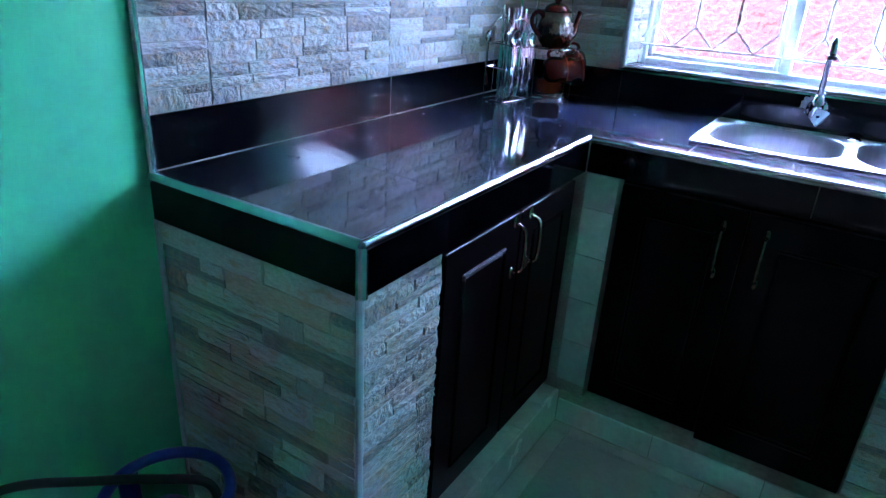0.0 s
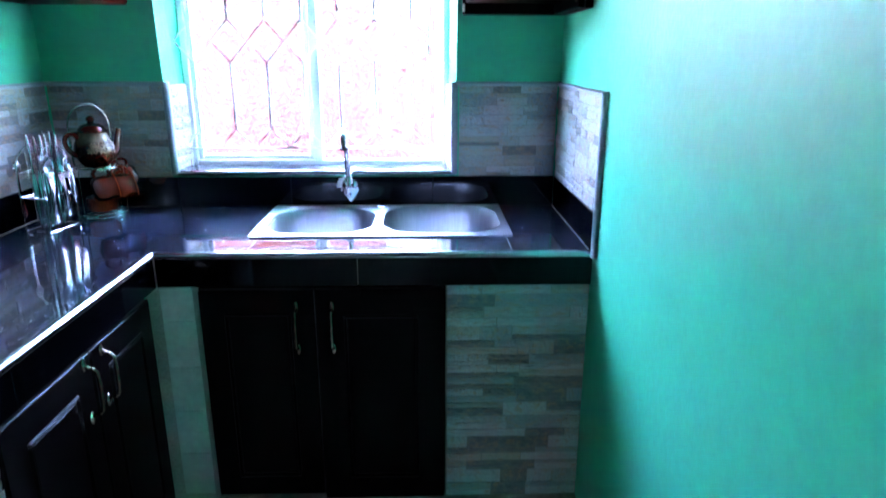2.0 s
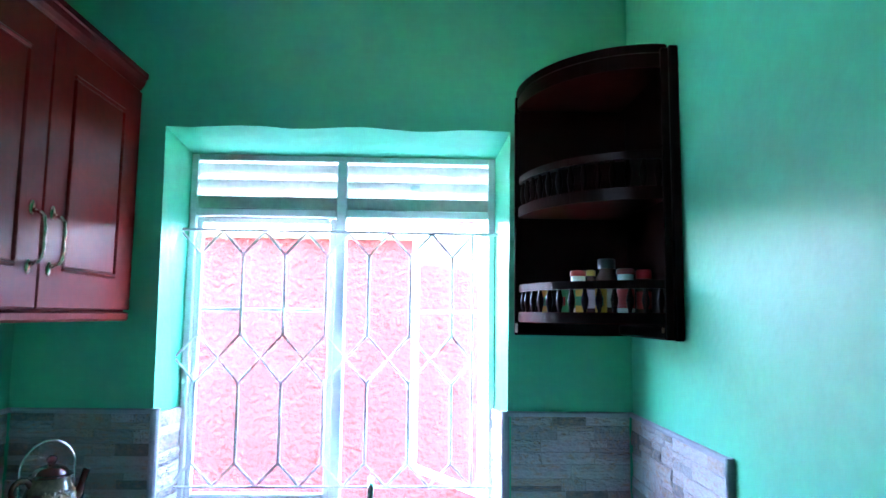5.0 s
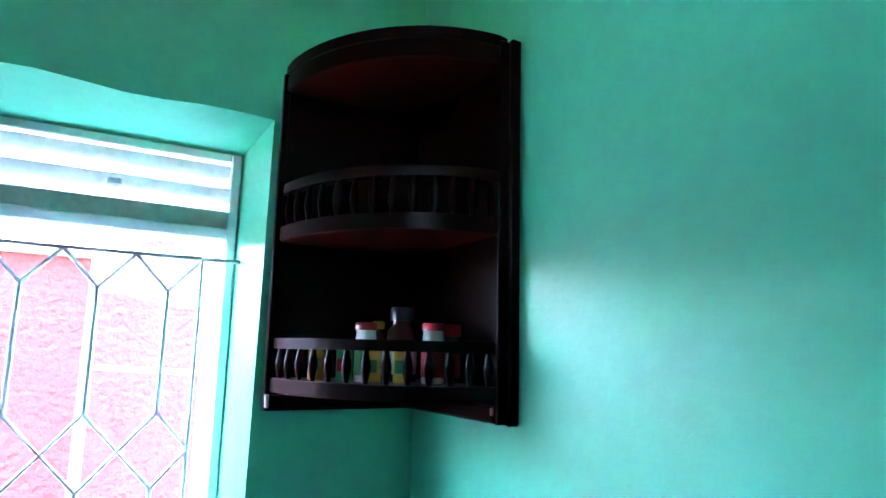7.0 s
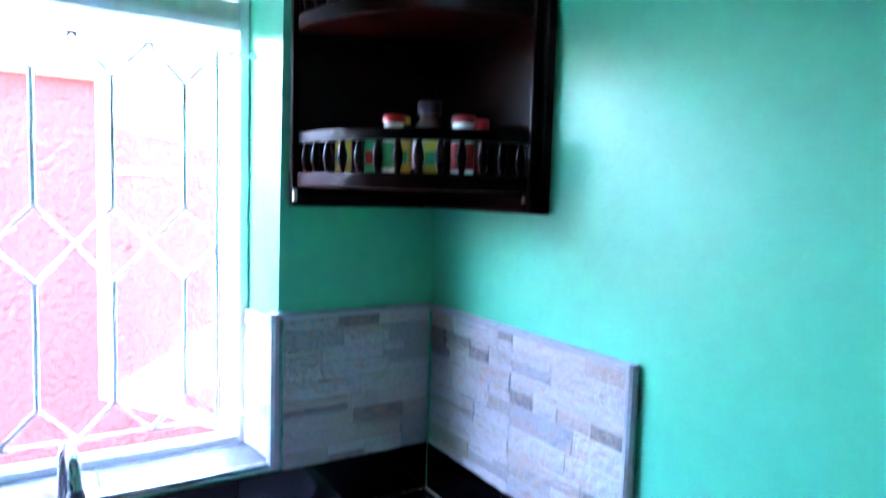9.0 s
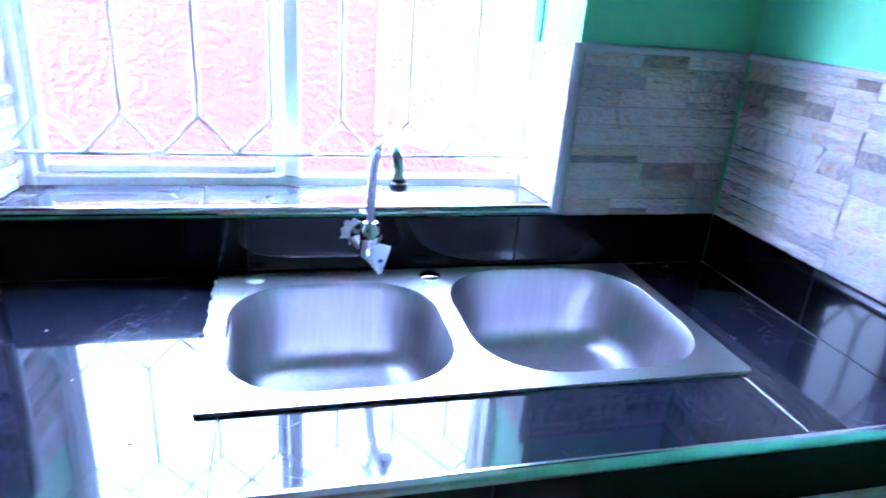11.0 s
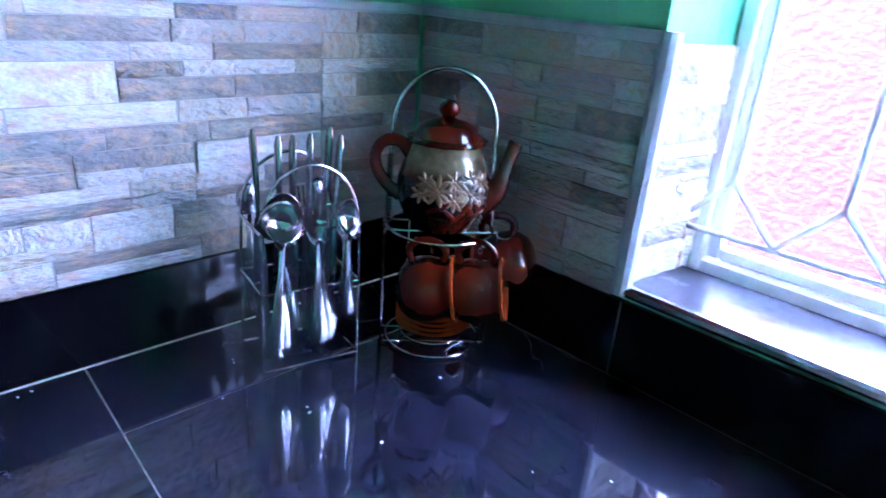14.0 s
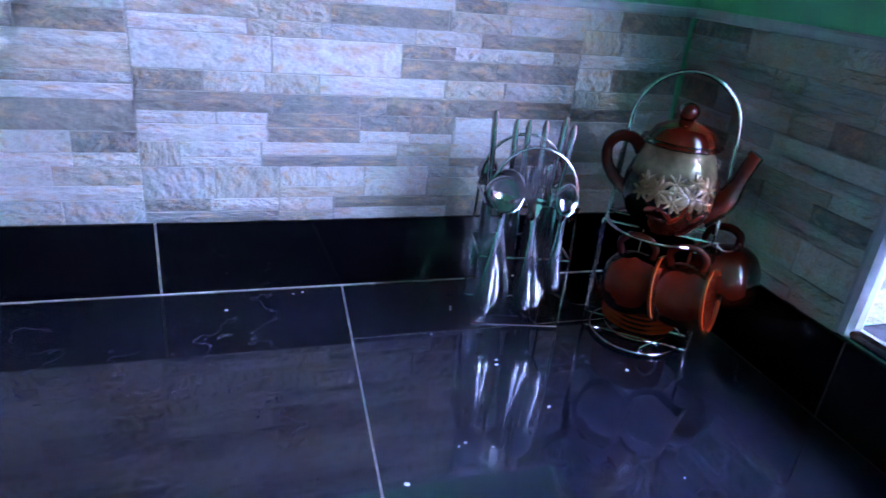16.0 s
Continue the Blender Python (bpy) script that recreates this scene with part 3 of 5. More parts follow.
def quarter_trim(name, a, b, parent, r=0.011, material=None):
    """Rounded edge strip from a to b."""
    return part(name, tube([a, b], r, 10), material or M_ALU, parent, smooth=True)


Q = 0.010
quarter_trim("edge_trim", (DEPTH_W - Q, END + 0.008, TOP - Q + 0.001), (DEPTH_W - Q, -DEPTH_N + 0.004, TOP - Q + 0.001), worktop)
quarter_trim("edge_trim", (DEPTH_W - Q, -DEPTH_N + Q, TOP - Q + 0.001), (W - 0.002, -DEPTH_N + Q, TOP - Q + 0.001), worktop)
quarter_trim("edge_trim", (0.002, END + Q, TOP - Q + 0.001), (DEPTH_W - Q, END + Q, TOP - Q + 0.001), worktop)
quarter_trim("corner_trim", (DEPTH_W - Q, END + Q, FASCIA - 0.002), (DEPTH_W - Q, END + Q, TOP - Q), worktop)
part("wall_joint", box(0.0085, 0.0135, END + 0.02, -0.014, TOP - 0.003, TOP + 0.0012), M_GROUT, worktop)

# ---- black splashback
splash = tagged(part("splashback", box(0.0005, 0.0100, END + 0.006, -0.0005, TOP - 0.0008, SPLASH - 0.001), M_GROUT), "polished black tiled splashback above the worktop", "splashback", kind="structure")
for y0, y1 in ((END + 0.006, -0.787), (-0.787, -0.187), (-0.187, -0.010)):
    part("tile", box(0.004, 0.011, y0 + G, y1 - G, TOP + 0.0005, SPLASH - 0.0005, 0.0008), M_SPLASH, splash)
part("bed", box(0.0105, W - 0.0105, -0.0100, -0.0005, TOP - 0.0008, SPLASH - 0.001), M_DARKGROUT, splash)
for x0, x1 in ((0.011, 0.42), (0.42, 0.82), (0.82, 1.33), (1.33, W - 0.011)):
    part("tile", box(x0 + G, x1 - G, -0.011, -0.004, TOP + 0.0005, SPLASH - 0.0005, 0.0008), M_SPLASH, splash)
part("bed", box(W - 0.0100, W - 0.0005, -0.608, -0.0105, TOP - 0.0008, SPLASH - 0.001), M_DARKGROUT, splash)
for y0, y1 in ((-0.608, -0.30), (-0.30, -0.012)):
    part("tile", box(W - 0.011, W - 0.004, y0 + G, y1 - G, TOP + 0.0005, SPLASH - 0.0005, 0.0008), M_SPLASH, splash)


# ---- base units
def panel_door(name, u0, u1, z0, z1, face, axis, parent, material, handle_at, grip=(0.12, 0.62)):
    """Door with a raised field; axis 'x': faces +x and spans y; axis 'y': faces -y and spans x. handle_at: (u, z0, z1)."""
    t = 0.020

    def slab(a0, a1, c0, c1, f0, f1, bevel):
        if axis == "x":
            return box(face + f0, face + f1, a0, a1, c0, c1, bevel)
        return box(a0, a1, face - f1, face - f0, c0, c1, bevel)
    door = part(name, slab(u0, u1, z0, z1, 0.0, t, 0.003), material, parent)
    m = min(0.085, (u1 - u0) * 0.21)
    b = slab(u0 + m + 0.012, u1 - m - 0.012, z0 + m + 0.012, z1 - m - 0.012, t - 0.004, t + 0.002, 0.002)
    part("field", b, material, door)
    for a0, a1, c0, c1 in ((u0 + m, u1 - m, z1 - m - 0.010, z1 - m), (u0 + m, u1 - m, z0 + m, z0 + m + 0.010), (u0 + m, u0 + m + 0.010, z0 + m + 0.010, z1 - m - 0.010), (u1 - m - 0.010, u1 - m, z0 + m + 0.010, z1 - m - 0.010)):
        part("moulding", slab(a0, a1, c0, c1, t - 0.004, t + 0.006, 0.004), material, door)
    u, h0, h1 = handle_at
    s = 1 if axis == "x" else -1
    pts = [(0.0, h0), (0.020, h0 + 0.006), (0.030, h0 + 0.020), (0.032, (h0 + h1) / 2), (0.030, h1 - 0.020), (0.020, h1 - 0.006), (0.0, h1)]
    if axis == "x":
        path = [(face + t + d, u, z) for d, z in pts]
    else:
        path = [(u, face - t - d, z) for d, z in pts]
    line = smooth_path(path, 8)
    b = tube(line, [0.0034 + 0.0016 * abs(math.sin(math.pi * i / 6)) for i in range(len(line))], 10)
    for z in (h0 - 0.004, h1 + 0.004):
        c = (face + t + 0.002, u, z) if axis == "x" else (u, face - t - 0.002, z)
        q = bmesh.new()
        bmesh.ops.create_uvsphere(q, u_segments=10, v_segments=6, radius=0.010)
        bmesh.ops.transform(q, matrix=Matrix.Translation(c) @ Matrix.Diagonal((0.5 if axis == "x" else 0.8, 0.8 if axis == "x" else 0.5, 1.7, 1)), verts=q.verts)
        join(b, q)
    part("handle", b, M_BRASS, door, "aged brass bow handle", smooth=True)
    return door


PZ = 0.118                                  # top of the plinth
PN = 0.086                                  # top of the plinth under the window
PIER_Y, STRIP_X, PIER_X = -1.300, 0.646, 1.362
unit_w = thing("base_cabinet", (0.25, -0.95, PZ), "black stained wooden base cabinet with two closed doors", "cabinet")
part("carcass", box(0.01, 0.516, PIER_Y + 0.004, -0.616, PZ, FASCIA + 0.001), M_BLACKWOOD, unit_w)
panel_door("door", PIER_Y + 0.008, -0.962, PZ + 0.01, 0.785, 0.518, "x", unit_w, M_BLACKWOOD, (-0.995, 0.640, 0.765))
panel_door("door", -0.956, -0.632, PZ + 0.01, 0.785, 0.518, "x", unit_w, M_BLACKWOOD, (-0.915, 0.640, 0.765))
unit_n = thing("base_cabinet", (0.95, -0.3, PN), "black stained wooden sink cabinet with two closed doors", "cabinet")
b = box(STRIP_X + 0.002, PIER_X - 0.003, -0.552, -0.537, PN, FASCIA + 0.001)
box(STRIP_X + 0.002, STRIP_X + 0.02, -0.537, -0.01, PN, 0.735, bm=b)
box(PIER_X - 0.02, PIER_X - 0.003, -0.537, -0.01, PN, 0.735, bm=b)
part("carcass", b, M_BLACKWOOD, unit_n)
panel_door("door", STRIP_X + 0.006, 0.980, PN + 0.012, 0.785, -0.554, "y", unit_n, M_BLACKWOOD, (0.928, 0.605, 0.730))
panel_door("door", 0.984, PIER_X - 0.006, PN - 0.006, 0.785, -0.554, "y", unit_n, M_BLACKWOOD, (1.031, 0.605, 0.730))

# ---- plinth and the white tiled corner post
plinth = tagged(part("plinth", box(0.01, 0.578, END + 0.012, -0.634, 0.0, PZ - 0.008), M_DIRTY), "white tiled plinth under the cabinets", "plinth", kind="structure")
part("core", box(0.01, W - 0.002, -0.632, -0.01, 0.0, PN - 0.008), M_DIRTY, plinth)
y = -0.643
for i in range(4):
    y1 = y - 0.245
    if y1 > END:
        part("tile", box(0.578, 0.586, y1 + G, y - G, 0.002, PZ - 0.002, 0.001), M_WHITETILE, plinth)
        part("top_tile", box(0.516, 0.577, y1 + G, y - G, PZ - 0.008, PZ - 0.001, 0.001), M_WHITETILE, plinth)
    y = y1
for x0, x1 in ((0.587, 0.885), (0.885, 1.19), (1.19, 1.50), (1.50, W - 0.003)):
    part("tile", box(x0 + G, x1 - G, -0.643, -0.635, 0.002, PN - 0.004, 0.001), M_WHITETILE, plinth)
post = tagged(part("corner_post", box(0.51, STRIP_X - 0.004, -0.585, -0.52, PN - 0.008, FASCIA), M_GROUT), "white tiled masonry post between the cabinets", "post", kind="structure")
z = PZ
for i in range(5):
    part("tile", box(0.552, STRIP_X - 0.002, -0.591, -0.584, z + G, min(z + 0.145, FASCIA) - G, 0.001), M_WHITETILE, post)
    z += 0.145

# ---- floor tiles
floor_ob = bpy.data.objects["floor"]
xs = [0.0, 0.587, 0.645, 1.05, 1.46, W]
ys = [-0.643, -0.69, -1.10, -1.51, -1.92, -2.33, -2.74, -3.15, SOUTH]
for i in range(len(xs) - 1):
    for j in range(len(ys) - 1):
        if i == 0 and ys[j + 1] > END:
            continue
        part("tile", box(xs[i] + 0.002, xs[i + 1] - 0.002, ys[j + 1] + 0.002, ys[j] - 0.002, -0.006, 0.0, 0.001), M_FLOOR, floor_ob)

# ---- sink
sink = thing("kitchen_sink", (1.13, -0.23, TOP), "double bowl brushed steel sink let into the worktop", "sink")
RIM = TOP + 0.006


def sink_bowl(x0, x1, y0, y1, r, depth):
    b = bmesh.new()
    rings = []
    for inset, z in ((0.0, RIM), (0.003, RIM - 0.006), (0.008, RIM - 0.05), (0.012, RIM - depth + 0.04), (0.022, RIM - depth + 0.015), (0.045, RIM - depth), (0.09, RIM - depth - 0.003)):
        rr = max(0.02, r - inset * 0.6)
        rings.append([b.verts.new((x, y, z)) for x, y in rounded_rect(x0 + inset, x1 - inset, y0 + inset, y1 - inset, rr, 7)])
    for p, q in zip(rings, rings[1:]):
        for i in range(len(p)):
            j = (i + 1) % len(p)
            b.faces.new((p[i], p[j], q[j], q[i]))
    b.faces.new(rings[-1])
    return b


BOWLS = ((0.792, 1.134, -0.406, -0.072, 0.115), (1.164, 1.544, -0.404, -0.036, 0.125))
b = bmesh.new()
loops = [rounded_rect(SX0, SX1, SY0, SY1, 0.008, 2)] + [rounded_rect(x0, x1, y0, y1, r, 7) for x0, x1, y0, y1, r in BOWLS]
edges = []
for lp in loops:
    v = [b.verts.new((x, y, RIM)) for x, y in lp]
    edges += [b.edges.new((v[i], v[(i + 1) % len(v)])) for i in range(len(v))]
bmesh.ops.triangle_fill(b, use_beauty=True, use_dissolve=False, edges=edges)
outer = [e for e in b.edges if e.is_boundary and all(min(abs(v.co.x - SX0), abs(v.co.x - SX1), abs(v.co.y - SY0), abs(v.co.y - SY1)) < 0.009 for v in e.verts)]
ext = bmesh.ops.extrude_edge_only(b, edges=outer)
for v in [g for g in ext["geom"] if isinstance(g, bmesh.types.BMVert)]:
    v.co.z -= 0.0055
part("rim", b, M_STEEL, sink)
for x0, x1, y0, y1, r in BOWLS:
    bowl = part("bowl", sink_bowl(x0, x1, y0, y1, r, 0.155), M_BOWL, sink, smooth=80)
    part("drain", lathe([(0.0, 0.001), (0.012, 0.001), (0.02, 0.003), (0.036, 0.004), (0.040, 0.0)], 24, Matrix.Translation(((x0 + x1) / 2, (y0 + y1) / 2, RIM - 0.158))), M_CHROME, bowl, "chrome drain", smooth=True)
part("tap_hole_cover", lathe([(0.0, 0.006), (0.012, 0.006), (0.019, 0.003), (0.021, 0.0)], 24, Matrix.Translation((1.149, -0.052, RIM))), M_CHROME, sink, "round chrome hole cover", smooth=True)
part("tap_hole_cover", lathe([(0.0, 0.003), (0.014, 0.003), (0.017, 0.0)], 24, Matrix.Translation((0.832, -0.047, RIM))), M_STEEL, sink, smooth=True)

# ---- tap on the splashback
tap = thing("tap", (1.032, -0.011, 0.972), "chrome wall tap with a tall swan neck", "tap")
along_y = Matrix.Rotation(radians(90), 4, "X")
part("flange", lathe([(0.0, 0.012), (0.020, 0.012), (0.030, 0.006), (0.032, 0.0)], 24, Matrix.Translation((1.032, -0.011, 0.972)) @ along_y), M_CHROME, tap, smooth=True)
part("body", tube([(1.032, -0.012, 0.972), (1.032, -0.066, 0.972)], [0.014, 0.016], 14), M_CHROME, tap, smooth=True)
part("collar", lathe([(0.017, -0.030), (0.019, -0.022), (0.018, 0.0), (0.020, 0.016), (0.015, 0.022), (0.013, 0.034), (0.009, 0.036)], 18, Matrix.Translation((1.032, -0.062, 0.985))), M_CHROME, tap, smooth=True)
part("neck", tube(smooth_path([(1.032, -0.062, 1.015), (1.031, -0.075, 1.09), (1.033, -0.112, 1.160), (1.037, -0.160, 1.190), (1.040, -0.215, 1.192), (1.042, -0.246, 1.176), (1.044, -0.254, 1.150)], 6), 0.0088, 12), M_CHROME, tap, smooth=True)
part("aerator", lathe([(0.0, 0.0), (0.0110, 0.0), (0.0125, 0.005), (0.0125, 0.017), (0.0095, 0.020), (0.0095, 0.028), (0.0, 0.028)], 16, Matrix.Translation((1.044, -0.255, 1.136)) @ Matrix.Diagonal((1, 1, 0.6, 1))), M_DARKPLASTIC, tap, "black plastic aerator", smooth=True)
b = bmesh.new()
bmesh.ops.create_cone(b, cap_ends=True, segments=4, radius1=0.030, radius2=0.004, depth=0.055)
bmesh.ops.bevel(b, geom=b.edges[:], offset=0.002, segments=1, affect="EDGES")
bmesh.ops.transform(b, matrix=Matrix.Translation((1.044, -0.088, 0.952)) @ Matrix.Rotation(radians(115), 4, "X") @ Matrix.Rotation(radians(25), 4, "Z"), verts=b.verts)
lever = part("lever", b, M_ACRYLIC, tap, "faceted clear acrylic turning knob")
part("dot", lathe([(0.0, 0.002), (0.004, 0.002), (0.0045, 0.0), (0.0, 0.0)], 12, Matrix.Translation((1.044, -0.117, 0.966)) @ Matrix.Rotation(radians(115), 4, "X") @ Matrix.Rotation(radians(180), 4, "X")), M_NAVY, lever, "small dark blue dot")

rng = random.Random(31)
rim_pts = []
for i in range(26):
    a = 2 * math.pi * i / 26
    d = rng.uniform(0.72, 1.1)
    rim_pts.append((1.012 + 0.030 * d * math.cos(a), 0.983 + 0.027 * d * math.sin(a)))
b = bmesh.new()
front = [b.verts.new((x, -0.0125, z)) for x, z in rim_pts]
back = [b.verts.new((x, -0.0112, z)) for x, z in rim_pts]
b.faces.new(front)
for i in range(26):
    b.faces.new((front[i], front[(i + 1) % 26], back[(i + 1) % 26], back[i]))
part("patch", b, M_PLASTER, splash, "chipped pale cement patch round the tap")

# ---- sealant smeared along the sink's west and front edge
rng = random.Random(21)
path = [(SX0 - 0.001 + rng.uniform(-0.002, 0.002), SY0 + 0.05 + i * 0.0105, TOP + 0.0015) for i in range(34)]
part("sealant", tube(path, [0.0012 + rng.uniform(0.0, 0.0016) for i in range(34)], 6, flat=2.2), M_WHITE, sink, "uneven smear of white sealant", smooth=True)


# ---- water drops on the sink
rng = random.Random(44)
b = bmesh.new()
for i in range(46):
    x, y = (rng.uniform(1.17, 1.54), rng.uniform(-0.030, -0.022)) if i < 12 else (rng.uniform(SX0 + 0.03, SX1 - 0.03), rng.uniform(-0.430, -0.414)) if i < 30 else (rng.uniform(1.140, 1.158), rng.uniform(-0.40, -0.08))
    q = bmesh.new()
    bmesh.ops.create_icosphere(q, subdivisions=1, radius=rng.uniform(0.0012, 0.0028))
    bmesh.ops.transform(q, matrix=Matrix.Translation((x, y, RIM + 0.0004)) @ Matrix.Diagonal((1.2, 1.0, 0.5, 1)), verts=q.verts)
    join(b, q)
tagged(part("water_drops", b, M_GLASS, None, smooth=True), "clear water drops on the steel sink plate", "water drops", kind="stuff")

# ---- wall cabinet
wall_cabinet = thing("wall_cabinet", (0.15, -0.75, 1.59), "dark red mahogany wall cabinet with moulded doors", "cabinet")
CY0, CY1 = -1.372, -0.012
part("carcass", box(0.002, 0.308, CY0, CY1, 1.610, 2.259), M_MAHOGANY, wall_cabinet)
part("base_moulding", box(0.002, 0.326, CY0 - 0.004, CY1, 1.584, 1.610, 0.006), M_MAHOGANY, wall_cabinet)
b = bmesh.new()
prof = [(0.002, 2.259), (0.318, 2.259), (0.326, 2.269), (0.332, 2.279), (0.336, 2.293), (0.341, 2.297), (0.341, 2.311), (0.002, 2.311)]
va = [b.verts.new((x, CY0 - 0.01, z)) for x, z in prof]
vb = [b.verts.new((x, CY1, z)) for x, z in prof]
b.faces.new(va)
b.faces.new(vb)
for i in range(len(prof)):
    j = (i + 1) % len(prof)
    b.faces.new((va[i], va[j], vb[j], vb[i]))
part("cornice", b, M_MAHOGANY, wall_cabinet)
panel_door("door", -0.469, -0.040, 1.614, 2.255, 0.310, "x", wall_cabinet, M_MAHOGANY, (-0.438, 1.706, 1.824))
panel_door("door", -0.909, -0.473, 1.614, 2.255, 0.310, "x", wall_cabinet, M_MAHOGANY, (-0.515, 1.706, 1.824))
panel_door("door", -1.354, -0.913, 1.614, 2.255, 0.310, "x", wall_cabinet, M_MAHOGANY, (-1.310, 1.706, 1.824))
part("filler", box(0.290, 0.325, -0.036, CY1, 1.614, 2.255, 0.002), M_MAHOGANY, wall_cabinet)

carton = thing("carton", (0.2, -0.7, 2.311), "dark blue printed carton lying on the cabinet", "box")
part("body", box(0.15, 0.325, -0.90, -0.575, 2.312, 2.385, 0.002), M_NAVY, carton)
part("label", box(0.3251, 0.3258, -0.69, -0.65, 2.323, 2.375), M_WHITE, carton, "white printed patch")
part("label", box(0.3251, 0.3258, -0.64, -0.60, 2.323, 2.375), M_YELLOW, carton, "yellow printed patch")
carton_2 = thing("carton", (0.2, -0.54, 2.311), "small white and yellow carton lying on the cabinet", "box")
part("body", box(0.15, 0.325, -0.572, -0.528, 2.312, 2.381, 0.002), M_YELLOW, carton_2)
part("label", box(0.3251, 0.3258, -0.566, -0.549, 2.318, 2.373), M_WHITE, carton_2, "white printed patch")

# ---- quarter-round corner shelf
shelf = thing("corner_shelf", (1.62, -0.12, 1.55), "dark mahogany quarter-round corner shelf with turned spindle rails", "shelf")
EX, EY, EA, EB = W - 0.022, -0.014, 0.314, 0.359


def arc(a, b, n=26):
    return [(EX - a * math.sin(radians(90 * i / n)), EY - b * math.cos(radians(90 * i / n))) for i in range(n + 1)]


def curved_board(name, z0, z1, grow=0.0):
    return part(name, prism([(EX, EY)] + arc(EA + grow, EB + grow), z0, z1, 0.004), M_LITMAHOGANY, shelf, smooth=True)


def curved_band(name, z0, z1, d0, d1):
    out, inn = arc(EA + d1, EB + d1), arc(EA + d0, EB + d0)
    return part(name, prism(out + inn[::-1], z0, z1, 0.003), M_SHADEDMAHOGANY, shelf, smooth=True)


# Panels, posts and rails take the shaded copy of the mahogany.
part("back_panel", box(W - 0.345, W - 0.014, -0.013, -0.001, 1.556, 2.266, 0.001), M_SHADEDMAHOGANY, shelf)
part("side_panel", box(W - 0.014, W - 0.001, -0.375, -0.001, 1.556, 2.266, 0.001), M_SHADEDMAHOGANY, shelf)
part("edge_post", box(W - 0.348, W - 0.334, -0.026, -0.013, 1.558, 2.214, 0.002), M_SHADEDMAHOGANY, shelf)
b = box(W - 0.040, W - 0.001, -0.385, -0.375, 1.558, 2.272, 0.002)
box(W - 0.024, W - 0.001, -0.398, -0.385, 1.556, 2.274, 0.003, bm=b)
part("moulded_post", b, M_SHADEDMAHOGANY, shelf)
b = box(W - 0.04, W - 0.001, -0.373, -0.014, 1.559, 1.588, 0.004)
part("base_moulding", b, M_SHADEDMAHOGANY, shelf)
part("base_moulding", box(W - 0.343, W - 0.042, -0.03, -0.014, 1.559, 1.588, 0.004), M_SHADEDMAHOGANY, shelf)
part("end_block", box(W - 0.348, W - 0.340, -0.036, -0.028, 1.564, 1.590, 0.002), M_RAWWOOD, shelf, "pale raw wood end")
part("end_block", box(W - 0.050, W - 0.044, -0.382, -0.375, 1.574, 1.588, 0.002), M_RAWWOOD, shelf, "pale raw wood end")
# Thin dark bands paint the shaded front edges of the redder boards.
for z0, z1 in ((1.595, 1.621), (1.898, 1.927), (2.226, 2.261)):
    curved_band("shade_band", z0, z1, -0.004, 0.002)
curved_board("shelf_board", 1.594, 1.622)
curved_board("shelf_board", 1.897, 1.928)
curved_board("top", 2.225, 2.262)
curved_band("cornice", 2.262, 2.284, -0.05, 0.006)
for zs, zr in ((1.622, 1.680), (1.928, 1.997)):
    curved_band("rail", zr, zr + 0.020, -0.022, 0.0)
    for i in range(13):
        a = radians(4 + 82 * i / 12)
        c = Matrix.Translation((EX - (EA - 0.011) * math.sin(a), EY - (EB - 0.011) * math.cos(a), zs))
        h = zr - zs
        part("spindle", lathe([(0.0045, 0.0), (0.005, 0.08 * h), (0.0085, 0.35 * h), (0.0095, 0.5 * h), (0.0085, 0.65 * h), (0.005, 0.92 * h), (0.0045, h)], 10, c), M_SHADEDMAHOGANY, shelf, smooth=True)


def jar(x, y, z, r, h, body, cap, label_mat, label, cap_h=0.024, neck=0.8, kind="jar"):
    j = thing("spice_jar", (x, y, z), label, kind, "jars on the corner shelf")
    m = Matrix.Translation((x, y, z))
    part("body", lathe([(r * 0.9, 0.0), (r, 0.004), (r, h * 0.78), (r * neck, h * 0.92), (r * neck, h)], 20, m), body, j, smooth=True)
    part("label", lathe([(r + 0.0006, h * 0.12), (r + 0.0006, h * 0.62)], 20, m), label_mat, j, smooth=True)
    part("cap", lathe([(r * neck + 0.003, 0.0), (r * neck + 0.003, cap_h - 0.003), (r * neck, cap_h), (0.0, cap_h)], 20, m @ Matrix.Translation((0, 0, h))), cap, j, smooth=True)


SZ = 1.622
jar(1.582, -0.165, SZ, 0.021, 0.097, M_WHITE, M_RED, M_GREENLABEL, "small white spice jar with a dark red cap", 0.015, 0.9)
jar(1.659, -0.165, SZ, 0.031, 0.119, M_COFFEE, M_DARKPLASTIC, M_WHITE, "coffee jar of dark glass with a grey lid", 0.026, 0.66)
jar(1.684, -0.250, SZ, 0.022, 0.098, M_WHITE, M_RED, M_RED, "white spice jar with a bright red cap", 0.015, 0.92)
jar(1.744, -0.214, SZ, 0.019, 0.090, M_COFFEE, M_RED, M_RED, "dark spice bottle with a red cap", 0.024, 0.9)
jar(1.628, -0.120, SZ, 0.016, 0.102, M_COFFEE, M_YELLOW, M_WHITE, "dark spice jar with a yellow cap behind the others", 0.016, 0.6)
